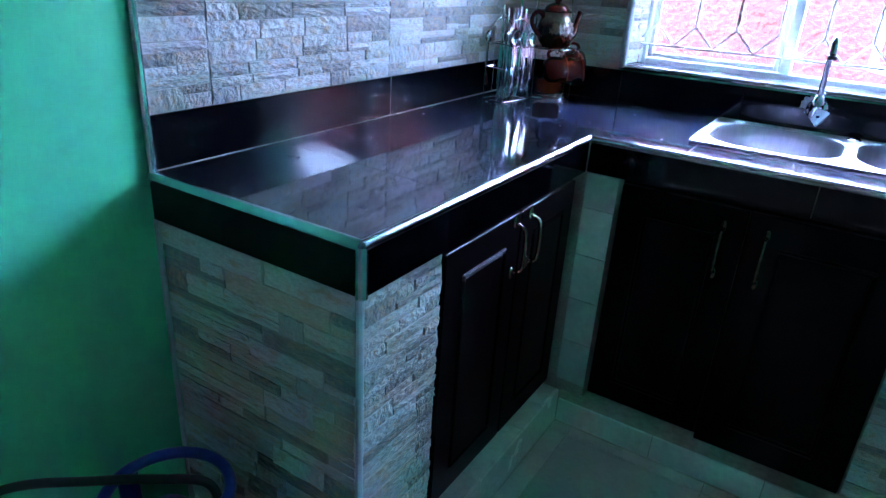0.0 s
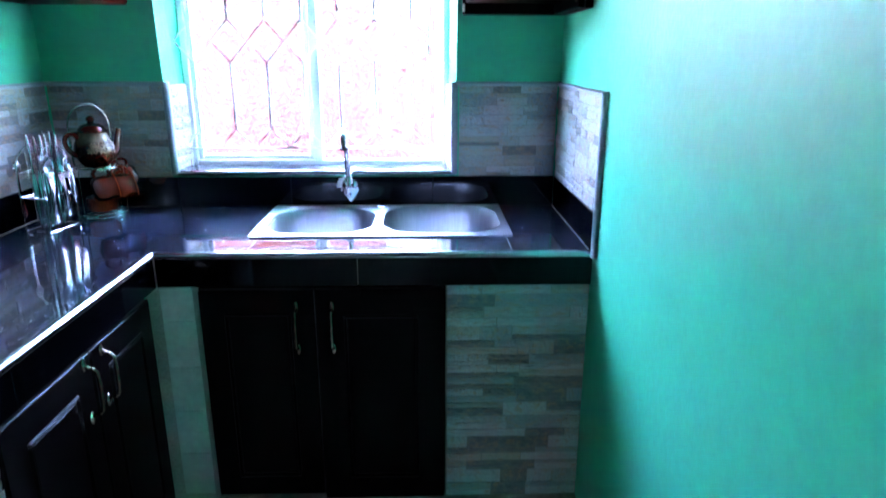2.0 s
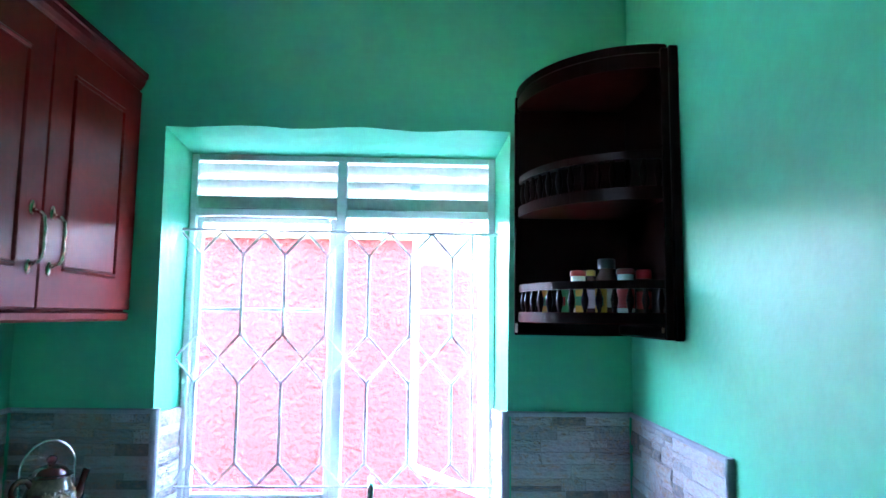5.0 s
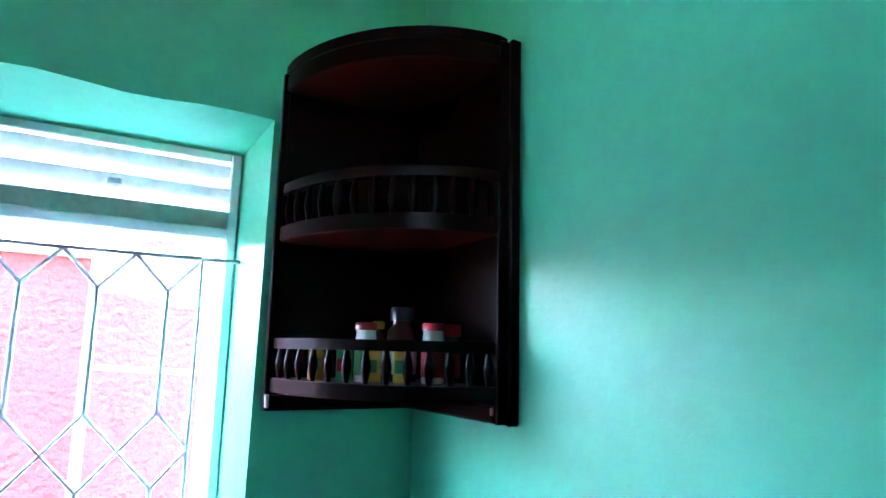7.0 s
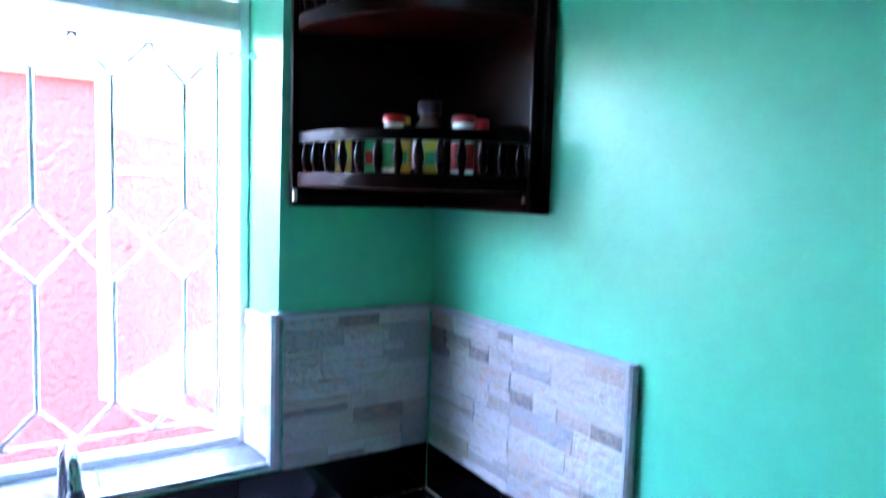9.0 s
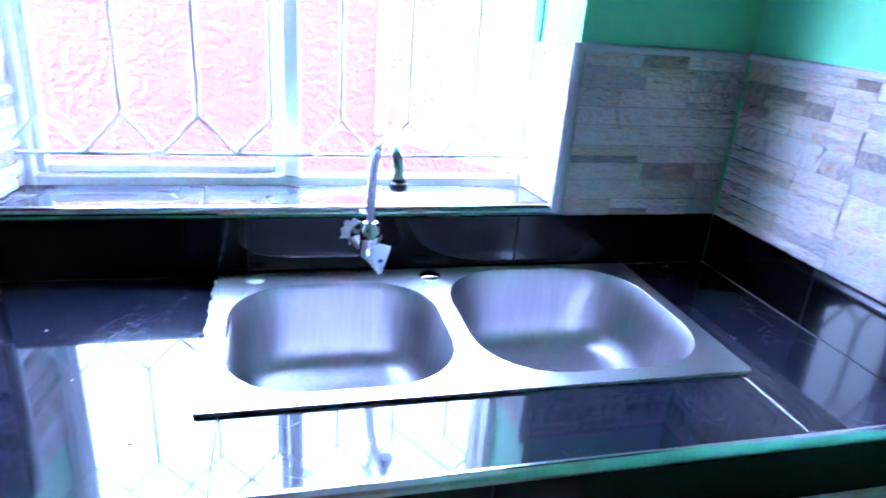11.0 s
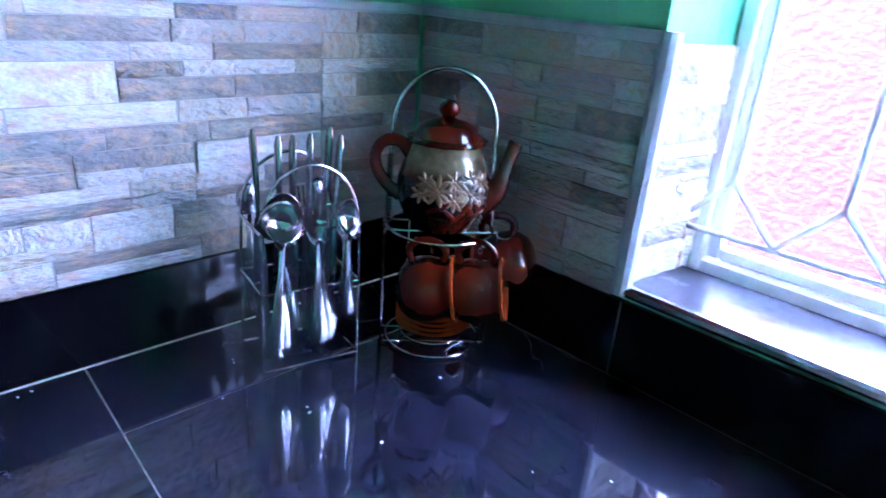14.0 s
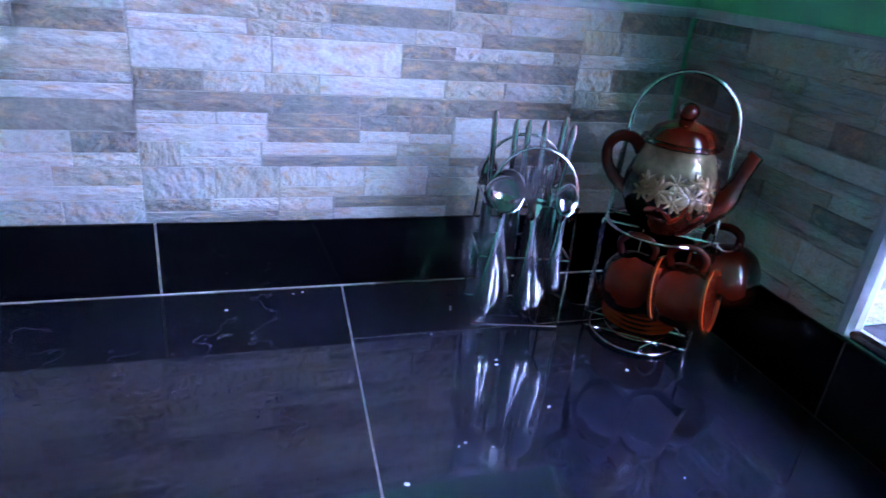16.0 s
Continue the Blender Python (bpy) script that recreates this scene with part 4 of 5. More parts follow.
for x, y, material, label in ((1.504, -0.108, M_YELLOW, "yellow spice packet leaning on the spindle rail"), (1.544, -0.154, M_GREENLABEL, "green spice packet leaning on the spindle rail"), (1.580, -0.206, M_YELLOW, "yellow spice packet leaning on the spindle rail"), (1.622, -0.243, M_YELLOW, "yellow spice packet leaning on the spindle rail")):
    pk = thing("spice_packet", (x, y, SZ), label, "packet", "packets on the corner shelf")
    b = box(-0.017, 0.017, -0.006, 0.006, 0.0, 0.062, 0.004, seg=2)
    for v in b.verts:
        v.co.y *= 0.35 + 1.3 * math.sin(math.pi * min(1, max(0, v.co.z / 0.062)))
        v.co.x *= 1.0 - 0.25 * math.sin(math.pi * v.co.z / 0.062)
    bmesh.ops.transform(b, matrix=Matrix.Translation((x, y, SZ)) @ Matrix.Rotation(radians(-42), 4, "Z"), verts=b.verts)
    part("pouch", b, material, pk, smooth=True)
    b = box(-0.011, 0.011, -0.0105, -0.009, 0.018, 0.042)
    bmesh.ops.transform(b, matrix=Matrix.Translation((x, y, SZ)) @ Matrix.Rotation(radians(-42), 4, "Z"), verts=b.verts)
    part("label", b, M_RED if material is M_GREENLABEL else M_GREENLABEL, pk, "printed patch")

# ---- tea set on its wire stand
TC = Vector((0.204, -0.133, TOP))
RT, FW = Vector((0.616, 0.788, 0)), Vector((0.788, -0.616, 0))      # along the row of mugs, and out into the room
RING = 0.168                                                       # height of the ring that carries the pot


def at(u, v, z):
    return TC + RT * u + FW * v + Vector((0, 0, z))


stand = thing("mug_stand", TC, "chrome wire stand for a teapot and mugs", "stand")
ring = lambda r, z, n=36, c=(0, 0): [at(c[0] + r * math.cos(2 * math.pi * i / n), c[1] + r * math.sin(2 * math.pi * i / n), z) for i in range(n)]
part("base_ring", tube(ring(0.066, 0.004), 0.0022, 8, True), M_CHROME, stand, smooth=True)
part("pot_ring", tube(ring(0.071, RING), 0.0022, 8, True), M_CHROME, stand, smooth=True)
part("saucer_ring", tube(ring(0.045, 0.012), 0.0018, 8, True), M_CHROME, stand, smooth=True)
for su in (-1, 1):
    for v in (-0.020, 0.022):
        part("upright", tube(smooth_path([at(su * 0.052, v, 0.004), at(su * 0.067, v, 0.004), at(su * 0.073, v, 0.010), at(su * 0.074, v, 0.08), at(su * 0.074, v, RING - 0.006), at(su * 0.070, v, RING), at(su * 0.060, v, RING)], 4), 0.0018, 8), M_CHROME, stand, smooth=True)
    part("side_tie", tube([at(su * 0.073, -0.020, 0.010), at(su * 0.073, 0.022, 0.010)], 0.0018, 8), M_CHROME, stand)
    part("handle_socket", tube([at(su * 0.071, -0.004, RING - 0.012), at(su * 0.070, -0.006, RING + 0.030)], 0.0030, 8), M_CHROME, stand, smooth=True)
for v in (-0.020, 0.022):
    part("brace", tube([at(-0.070, v, RING), at(0.070, v, RING)], 0.0018, 8), M_CHROME, stand)
    part("brace", tube([at(-0.067, v, 0.004), at(0.067, v, 0.004)], 0.0018, 8), M_CHROME, stand)
HANDLE = [at(-0.070, -0.006, RING + 0.020), at(-0.070, -0.008, 0.23)] + [at(-0.002 - 0.067 * math.cos(math.pi * i / 24), -0.012, 0.298 + 0.074 * math.sin(math.pi * i / 24)) for i in range(25)] + [at(0.068, -0.008, 0.23), at(0.070, -0.006, RING + 0.020)]
part("carry_handle", tube(HANDLE, 0.0030, 8, flat=0.7), M_CHROME, stand, smooth=True)
part("spring", tube([at(-0.070 + 0.0046 * math.cos(i * 0.9), -0.006 + 0.0046 * math.sin(i * 0.9), RING + 0.002 + i * 0.00062) for i in range(150)], 0.0009, 4), M_CHROME, stand)
part("base_hook", tube(smooth_path([at(0.012, 0.065, 0.004), at(0.013, 0.069, 0.016), at(0.026, 0.066, 0.026), at(0.037, 0.059, 0.016), at(0.036, 0.055, 0.004)], 4), 0.0017, 8), M_CHROME, stand, smooth=True)
for u in (-0.016, 0.046):
    part("mug_hook", tube(smooth_path([at(u, 0.052, RING), at(u, 0.060, RING - 0.012), at(u, 0.070, RING - 0.010), at(u, 0.076, RING + 0.002)], 4), 0.0018, 8), M_CHROME, stand, smooth=True)
part("mug_hook", tube(smooth_path([at(0.068, 0.005, RING), at(0.082, 0.010, RING - 0.012), at(0.096, 0.014, RING - 0.008), at(0.100, 0.015, RING + 0.004)], 4), 0.0018, 8), M_CHROME, stand, smooth=True)

pot = thing("teapot", at(0, 0, RING + 0.002), "brown glazed ceramic teapot with a cream flower relief", "teapot")
pm = Matrix.Translation(at(0, 0, RING + 0.002)) @ Matrix.Diagonal((1, 1, 0.925, 1))
BELLY = [(0.0, 0.0), (0.038, 0.0), (0.041, 0.005), (0.051, 0.018), (0.0590, 0.036), (0.0620, 0.054), (0.0605, 0.072), (0.0550, 0.090), (0.0485, 0.106), (0.0455, 0.117), (0.0470, 0.125)]
part("body", lathe(BELLY, 48, pm), M_OLIVE, pot, "brown glaze running out of olive grey at the shoulder", smooth=True)
lid = part("lid", lathe([(0.0455, 0.1235), (0.049, 0.122, 0.025), (0.0515, 0.125, 0.035), (0.049, 0.1285, 0.025), (0.043, 0.129), (0.0410, 0.134), (0.035, 0.143), (0.024, 0.150), (0.012, 0.153), (0.009, 0.156), (0.0, 0.1565)], 60, pm, waves=15), M_CERAMIC, pot, smooth=True)
part("knob", lathe([(0.0, 0.0)] + [(0.0135 * math.sin(math.pi * i / 12), 0.0130 - 0.0130 * math.cos(math.pi * i / 12)) for i in range(2, 12)] + [(0.0, 0.026)], 24, pm @ Matrix.Translation((0, 0, 0.1535))), M_CERAMIC, lid, smooth=True)
part("spout", tube(smooth_path([at(0.044, 0.0, 0.2015), at(0.066, 0.0, 0.2163), at(0.077, 0.0, 0.2394), at(0.083, 0.0, 0.2625), at(0.090, 0.0, 0.2838)], 6), [0.024 - 0.0145 * min(1, i / 14) for i in range(25)], 16), M_CERAMIC, pot, smooth=True)
part("spout_lip", tube([at(0.0880, 0.0, 0.2801), at(0.0908, 0.0, 0.2856)], [0.0104, 0.0098], 16), M_CERAMIC, pot, smooth=True)
part("handle", tube(smooth_path([at(-0.044, 0.0, 0.2625), at(-0.058, 0.0, 0.2792), at(-0.077, 0.0, 0.2801), at(-0.089, 0.0, 0.2653), at(-0.087, 0.0, 0.2431), at(-0.074, 0.0, 0.2237), at(-0.056, 0.0, 0.2089)], 6), [0.0072 + 0.0018 * abs(i - 18) / 18 for i in range(37)], 12), M_CERAMIC, pot, smooth=True)


def belly_radius(z):
    for (r0, z0), (r1, z1) in zip(BELLY[1:], BELLY[2:]):
        if z0 <= z <= z1:
            return r0 + (r1 - r0) * (z - z0) / max(1e-6, z1 - z0)
    return 0.045


def relief(b, a, z, phi, long, wide, proud):
    """A leaf-shaped welt on the belly, turned about the outward direction."""
    out = FW * math.cos(a) + RT * math.sin(a)
    side = RT * math.cos(a) - FW * math.sin(a)
    slope = (belly_radius(z + 0.003) - belly_radius(z - 0.003)) / 0.006
    up = (Vector((0, 0, 1)) + out * slope).normalized()
    normal = (out - Vector((0, 0, 1)) * slope).normalized()
    d = side * math.cos(phi) + up * math.sin(phi)
    w = side * -math.sin(phi) + up * math.cos(phi)
    c = at(0, 0, RING + 0.002 + z * 0.925) + out * belly_radius(z)
    q = bmesh.new()
    bmesh.ops.create_uvsphere(q, u_segments=12, v_segments=8, radius=1.0)
    for v in q.verts:
        x, y, n = v.co
        taper = 1.0 - 0.55 * max(0.0, x) ** 2
        v.co = c + d * (x * long) + w * (y * wide * taper) + normal * (n * proud * (1.0 - 0.35 * abs(y)))
    join(b, q)


rng = random.Random(17)
for a0, z0, size, petals in ((-14, 0.068, 0.021, 9), (26, 0.064, 0.021, 9), (6, 0.080, 0.015, 8), (6, 0.056, 0.017, 8), (48, 0.076, 0.018, 8), (-34, 0.062, 0.015, 7), (30, 0.084, 0.014, 7), (44, 0.056, 0.014, 7), (-30, 0.078, 0.013, 7)):
    b = bmesh.new()
    for k in range(petals):
        phi = 2 * math.pi * k / petals + rng.uniform(-0.15, 0.15)
        reach = size * rng.uniform(0.50, 0.62)
        relief(b, radians(a0) + reach * math.cos(phi) / 0.061, z0 + reach * math.sin(phi), phi, size * 0.46, size * 0.18, 0.0021)
    relief(b, radians(a0), z0, 0.0, size * 0.18, size * 0.18, 0.0036)
    part("flower", b, M_CREAMGLAZE, pot, "raised cream flower", smooth=True)
for a0, z0, phi in ((-18, 0.040, 0.5), (2, 0.036, 2.4), (14, 0.030, 0.9), (30, 0.038, 2.2), (44, 0.034, 0.7), (22, 0.044, 1.4), (56, 0.046, 2.6), (-4, 0.048, 1.0)):
    b = bmesh.new()
    relief(b, radians(a0), z0, phi, 0.011, 0.0042, 0.0024)
    part("leaf", b, M_CERAMIC, pot, "raised brown leaf", smooth=True)

for u, v, z, turn, tip in ((-0.018, 0.062, 0.104, -14, -9), (0.046, 0.058, 0.101, -16, -10), (0.098, -0.004, 0.118, 155, 16)):
    mug = thing("mug", at(u, v, z), "brown glazed mug with an amber rim hanging by its handle", "mug", "mugs on the stand")
    axis = Matrix.Rotation(math.atan2(RT.y, RT.x) + radians(turn), 4, "Z") @ Matrix.Rotation(radians(90 + tip), 4, "Y")
    mm = Matrix.Translation(at(u, v, z)) @ axis @ Matrix.Translation((0, 0, -0.036))
    part("body", lathe([(0.0, 0.0), (0.023, 0.0), (0.031, 0.004), (0.039, 0.014), (0.043, 0.028), (0.0425, 0.042), (0.039, 0.056), (0.0385, 0.063), (0.0425, 0.072)], 32, mm), M_CERAMIC, mug, smooth=True)
    part("inside", lathe([(0.0428, 0.0705), (0.0438, 0.0738), (0.0412, 0.0745), (0.0365, 0.063), (0.038, 0.040), (0.034, 0.016), (0.0, 0.008)], 32, mm), M_ORANGE, mug, "amber glazed rim and inside", smooth=True)
    hp = [Vector((-0.037, 0, 0.060)), Vector((-0.052, 0, 0.064)), Vector((-0.065, 0, 0.052)), Vector((-0.066, 0, 0.032)), Vector((-0.056, 0, 0.018)), Vector((-0.040, 0, 0.020))]
    part("handle", tube(smooth_path([mm @ p for p in hp], 5), 0.0056, 10), M_CERAMIC, mug, smooth=True)
for i in range(6):
    sc = thing("saucer", at(0, 0, 0.013 + 0.0075 * i), "amber brown glazed saucer in a stack", "saucer", "saucers on the stand")
    part("dish", lathe([(0.0, 0.0), (0.022, 0.0), (0.028, 0.003), (0.050, 0.012), (0.0525, 0.0150), (0.0500, 0.0155), (0.028, 0.0060), (0.0, 0.004)], 36, Matrix.Translation(at(0.0, 0.0, 0.013 + 0.0075 * i))), M_ORANGE, sc, smooth=True)

# ---- cutlery stand
CA, CB = Vector((0.152, -0.370, TOP)), Vector((0.178, -0.247, TOP))
CU = (CB - CA).normalized()
CV = Vector((CU.y, -CU.x, 0))                 # out into the room
CW = (CB - CA).length


def cut(u, v, z):
    return CA + CU * (u * CW) + CV * v + Vector((0, 0, z))


caddy = thing("cutlery_stand", cut(0.5, -0.04, 0), "chrome wire cutlery stand with two arches", "stand")
BACK = -0.085


def arch(v):
    lean = -0.008 if v == 0 else 0.008
    side = lambda u: [cut(u, v, 0.003), cut(u, v, 0.10), cut(0.5 + (u - 0.5) * 0.96, v, 0.186)]
    crown = [cut(0.5 - 0.465 * math.cos(math.pi * i / 14), v + lean * math.sin(math.pi * i / 14), 0.198 + 0.064 * math.sin(math.pi * i / 14)) for i in range(15)]
    return side(0) + crown + side(1)[::-1]


for v in (0.0, BACK):
    part("arch", tube(arch(v), 0.0022, 8), M_CHROME, caddy, smooth=True)
    part("crossbar", tube([cut(0, v, 0.003), cut(1, v, 0.003)], 0.0022, 8), M_CHROME, caddy)
    part("crossbar", tube([cut(0, v, 0.108), cut(1, v, 0.108)], 0.0020, 8), M_CHROME, caddy)
    part("hanging_bar", tube([cut(0, v, 0.184), cut(1, v, 0.184)], 0.0020, 8), M_CHROME, caddy)
for u in (0.0, 1.0):
    part("side_bar", tube([cut(u, 0, 0.003), cut(u, BACK, 0.003)], 0.0022, 8), M_CHROME, caddy)
    part("side_bar", tube([cut(u, 0, 0.108), cut(u, BACK, 0.108)], 0.0020, 8), M_CHROME, caddy)
    part("side_bar", tube([cut(u, 0, 0.185), cut(u, BACK, 0.185)], 0.0020, 8), M_CHROME, caddy)
for u in (0.16, 0.49, 0.80):
    for d in (-0.045, 0.045):
        part("hook", tube(smooth_path([cut(u + d, 0.0, 0.184), cut(u + d, 0.016, 0.177), cut(u + d, 0.030, 0.178), cut(u + d, 0.036, 0.186)], 4), 0.0018, 8), M_CHROME, caddy, smooth=True)


def cutlery(kind, m, label, size=1.0, bowl=(0.0155, 0.020, 0.010), tip=0.0):
    """Piece with its bowl or tines up (+z), front towards +y, neck at the origin."""
    ob = thing(kind, m.translation, label, kind, "cutlery in the stand")
    zs = [0.0, -0.03, -0.06, -0.09, -0.115, -0.130, -0.136]
    rs = [0.0028, 0.0034, 0.0052, 0.0080, 0.0110, 0.0108, 0.004]
    pts = [(0, 0.004 * math.sin(i * 0.6), z * size) for i, z in enumerate(zs)]
    b = tube(smooth_path(pts, 3), [x * size for r0, r1 in zip(rs, rs[1:]) for x in (r0, r0 + (r1 - r0) / 3, r0 + (r1 - r0) * 2 / 3)] + [rs[-1]], 8, flat=0.14, wide=Vector((1, 0, 0)))
    bmesh.ops.transform(b, matrix=m, verts=b.verts)
    part("handle", b, M_CUTLERY, ob, smooth=True)
    b = bmesh.new()
    if kind == "spoon":
        bmesh.ops.create_uvsphere(b, u_segments=16, v_segments=10, radius=1.0)
        bmesh.ops.delete(b, geom=[v for v in b.verts if v.co.y > 0.05], context="VERTS")
        bmesh.ops.transform(b, matrix=m @ Matrix.Rotation(radians(tip), 4, "X") @ Matrix.Translation((0, 0.003, bowl[1] * 0.94)) @ Matrix.Diagonal((bowl[0], bowl[2], bowl[1], 1)), verts=b.verts)
        bmesh.ops.solidify(b, geom=b.faces[:], thickness=0.001)
        part("bowl", b, M_CUTLERY, ob, smooth=True)
    elif kind == "fork":
        tube(smooth_path([m @ Vector((0, 0.002, -0.002)), m @ Vector((0, -0.003, 0.012)), m @ Vector((0, -0.003, 0.022))], 4), [0.003, 0.004, 0.006, 0.008, 0.009, 0.010, 0.011, 0.011, 0.0105], 8, bm=b, flat=0.25)
        for k in range(4):
            x = (k - 1.5) * 0.0058
            part("tine", tube([m @ Vector((x, -0.003, 0.020)), m @ Vector((x, -0.001, 0.040)), m @ Vector((x, 0.004, 0.062))], [0.0018, 0.0016, 0.0008], 6), M_CUTLERY, ob)
        part("shoulder", b, M_CUTLERY, ob, smooth=True)
    else:
        tube([m @ Vector((0, 0, 0.0)), m @ Vector((0, 0, -0.05)), m @ Vector((0, 0, -0.10))], [0.004, 0.0075, 0.004], 8, bm=b, flat=0.2)
        part("blade", b, M_CUTLERY, ob, smooth=True)


base_turn = Matrix.Rotation(math.atan2(CV.y, CV.x) - math.pi / 2, 4, "Z")
SETS = ((0.16, "spoon", (1.12, 1.06, 0.90), (-7, -2, 7), (0.0240, 0.0290, 0.0160)), (0.49, "fork", (1.05, 1.06, 1.0), (-1, 6, 9), None), (0.80, "spoon", (0.80, 0.72, 0.80), (-2, -4, 2), (0.0135, 0.0215, 0.0090)))
for u, kind, sizes, swings, bowl in SETS:
    for k in range(3):
        m = Matrix.Translation(cut(u, 0.022 - 0.009 * k, 0.182)) @ base_turn @ Matrix.Rotation(radians(swings[k]), 4, "Y") @ Matrix.Rotation(radians(3), 4, "X")
        cutlery(kind, m, "polished steel %s hanging from the wire stand" % kind, sizes[k], bowl or (0, 0, 0), 26 - 26 * k)
for u, k in ((0.12, 0), (0.85, 1)):
    m = Matrix.Translation(cut(u, BACK - 0.006, 0.182)) @ base_turn @ Matrix.Rotation(math.pi, 4, "Z")
    cutlery("spoon", m, "polished steel spoon hanging from the wire stand", 1.0)
for u, v, z, lean in ((0.09, -0.030, 0.196, -2), (0.27, -0.034, 0.186, 0), (0.36, -0.026, 0.188, 1), (0.54, -0.030, 0.188, 1), (0.66, -0.034, 0.194, 4), (0.70, -0.022, 0.186, 5)):
    ob = thing("table_knife", cut(u, v, 0.06), "polished steel table knife standing handle up", "knife", "cutlery in the stand")
    d = CU * math.tan(radians(lean))
    top = cut(u, v, z) + d * 0.12
    lo = top + Vector((0, 0, 0.105)) + d * 0.1
    pts = [top, top + (lo - top) * 0.25, top + (lo - top) * 0.6, top + (lo - top) * 0.9, lo]
    part("handle", tube(pts, [0.0030, 0.0036, 0.0046, 0.0048, 0.0025], 10, flat=0.6), M_CUTLERY, ob, smooth=True)
    end = cut(u, v, 0.010)
    part("blade", tube([top, top + (end - top) * 0.3, top + (end - top) * 0.8, end], [0.004, 0.009, 0.009, 0.003], 8, flat=0.14), M_CUTLERY, ob, smooth=True)

# ---- gas cylinder beside the worktop's end
GC = Vector((0.298, -1.788, 0.0))
gas = thing("gas_cylinder", GC, "blue enamelled gas cylinder with a ring guard", "gas cylinder")
gm = Matrix.Translation(GC)
part("foot_ring", lathe([(0.115, 0.0), (0.118, 0.0), (0.118, 0.04), (0.115, 0.04), (0.115, 0.0)], 32, gm), M_BLUE, gas, smooth=True)
part("body", lathe([(0.0, 0.020), (0.09, 0.026), (0.135, 0.06), (0.150, 0.11), (0.150, 0.21), (0.138, 0.27), (0.105, 0.308), (0.05, 0.326), (0.0, 0.330)], 40, gm), M_BLUE, gas, smooth=True)
part("guard_ring", tube([GC + Vector((0.106 * math.cos(2 * math.pi * i / 40), 0.106 * math.sin(2 * math.pi * i / 40), 0.424)) for i in range(40)], 0.011, 10, True), M_BLUE, gas, smooth=True)
for a in (65, 185, 305):
    c, s = math.cos(radians(a)), math.sin(radians(a))
    b = box(-0.02, 0.02, -0.004, 0.004, 0.0, 0.135, 0.002)
    bmesh.ops.transform(b, matrix=Matrix.Translation(GC + Vector((0.106 * c, 0.106 * s, 0.293))) @ Matrix.Rotation(radians(a + 90), 4, "Z"), verts=b.verts)
    part("guard_post", b, M_BLUE, gas)
valve = part("valve", lathe([(0.0, 0.0), (0.016, 0.0), (0.016, 0.035), (0.026, 0.038), (0.042, 0.045), (0.044, 0.065), (0.032, 0.080), (0.0, 0.084)], 24, Matrix.Translation(GC + Vector((0.01, -0.01, 0.326)))), M_BLUE, gas, "blue regulator on the valve", smooth=True)
part("valve_cap", lathe([(0.0, 0.006), (0.012, 0.006), (0.014, 0.0), (0.0, 0.0)], 20, Matrix.Translation(GC + Vector((0.01, -0.01, 0.409)))), M_CHROME, valve, "small metal disc", smooth=True)
hose = thing("gas_hose", GC + Vector((0.05, 0.0, 0.38)), "black rubber gas hose running from the cylinder", "hose")
part("tube", tube(smooth_path([GC + Vector((0.052, 0.02, 0.373)), GC + Vector((0.075, 0.045, 0.408)), GC + Vector((0.045, 0.045, 0.443)), (0.268, -1.800, 0.449), (0.203, -1.850, 0.447), (0.084, -1.950, 0.437), (0.050, -2.05, 0.40), (0.040, -2.4, 0.25), (0.050, -2.8, 0.010)], 8), 0.0085, 10), M_RUBBER, hose, smooth=True)


# ---- ledge stone cladding, stone by stone
def stone_mesh(seed):
    """Rough split face on a unit block: x along the course, y out of the wall, z up."""
    rng = random.Random(seed)
    b = bmesh.new()
    nx, nz = 7, 2
    grid = {}
    for i in range(nx + 1):
        for k in range(nz + 1):
            edge = i in (0, nx) or k in (0, nz)
            x, z = i / nx - 0.5, k / nz - 0.5
            if i in (0, nx):
                x *= 1 - rng.uniform(0.0, 0.025)
            if k in (0, nz):
                z *= 1 - rng.uniform(0.0, 0.045)
            grid[i, k] = b.verts.new((x, (0.55 if edge else 0.8) + rng.uniform(-0.13, 0.18), z))
    for i in range(nx):
        for k in range(nz):
            b.faces.new((grid[i, k], grid[i + 1, k], grid[i + 1, k + 1], grid[i, k + 1]))
    rim = [grid[i, 0] for i in range(nx + 1)] + [grid[nx, k] for k in range(1, nz + 1)] + [grid[i, nz] for i in range(nx - 1, -1, -1)] + [grid[0, k] for k in range(nz - 1, 0, -1)]
    low = [b.verts.new((v.co.x, 0.0, v.co.z)) for v in rim]
    for i in range(len(rim)):
        j = (i + 1) % len(rim)
        b.faces.new((low[i], low[j], rim[j], rim[i]))
    bmesh.ops.recalc_face_normals(b, faces=b.faces)
    me = bpy.data.meshes.new("stone")
    b.to_mesh(me)
    b.free()
    me.materials.append(M_STONE)
    return me


STONES = [stone_mesh(s) for s in range(14)]


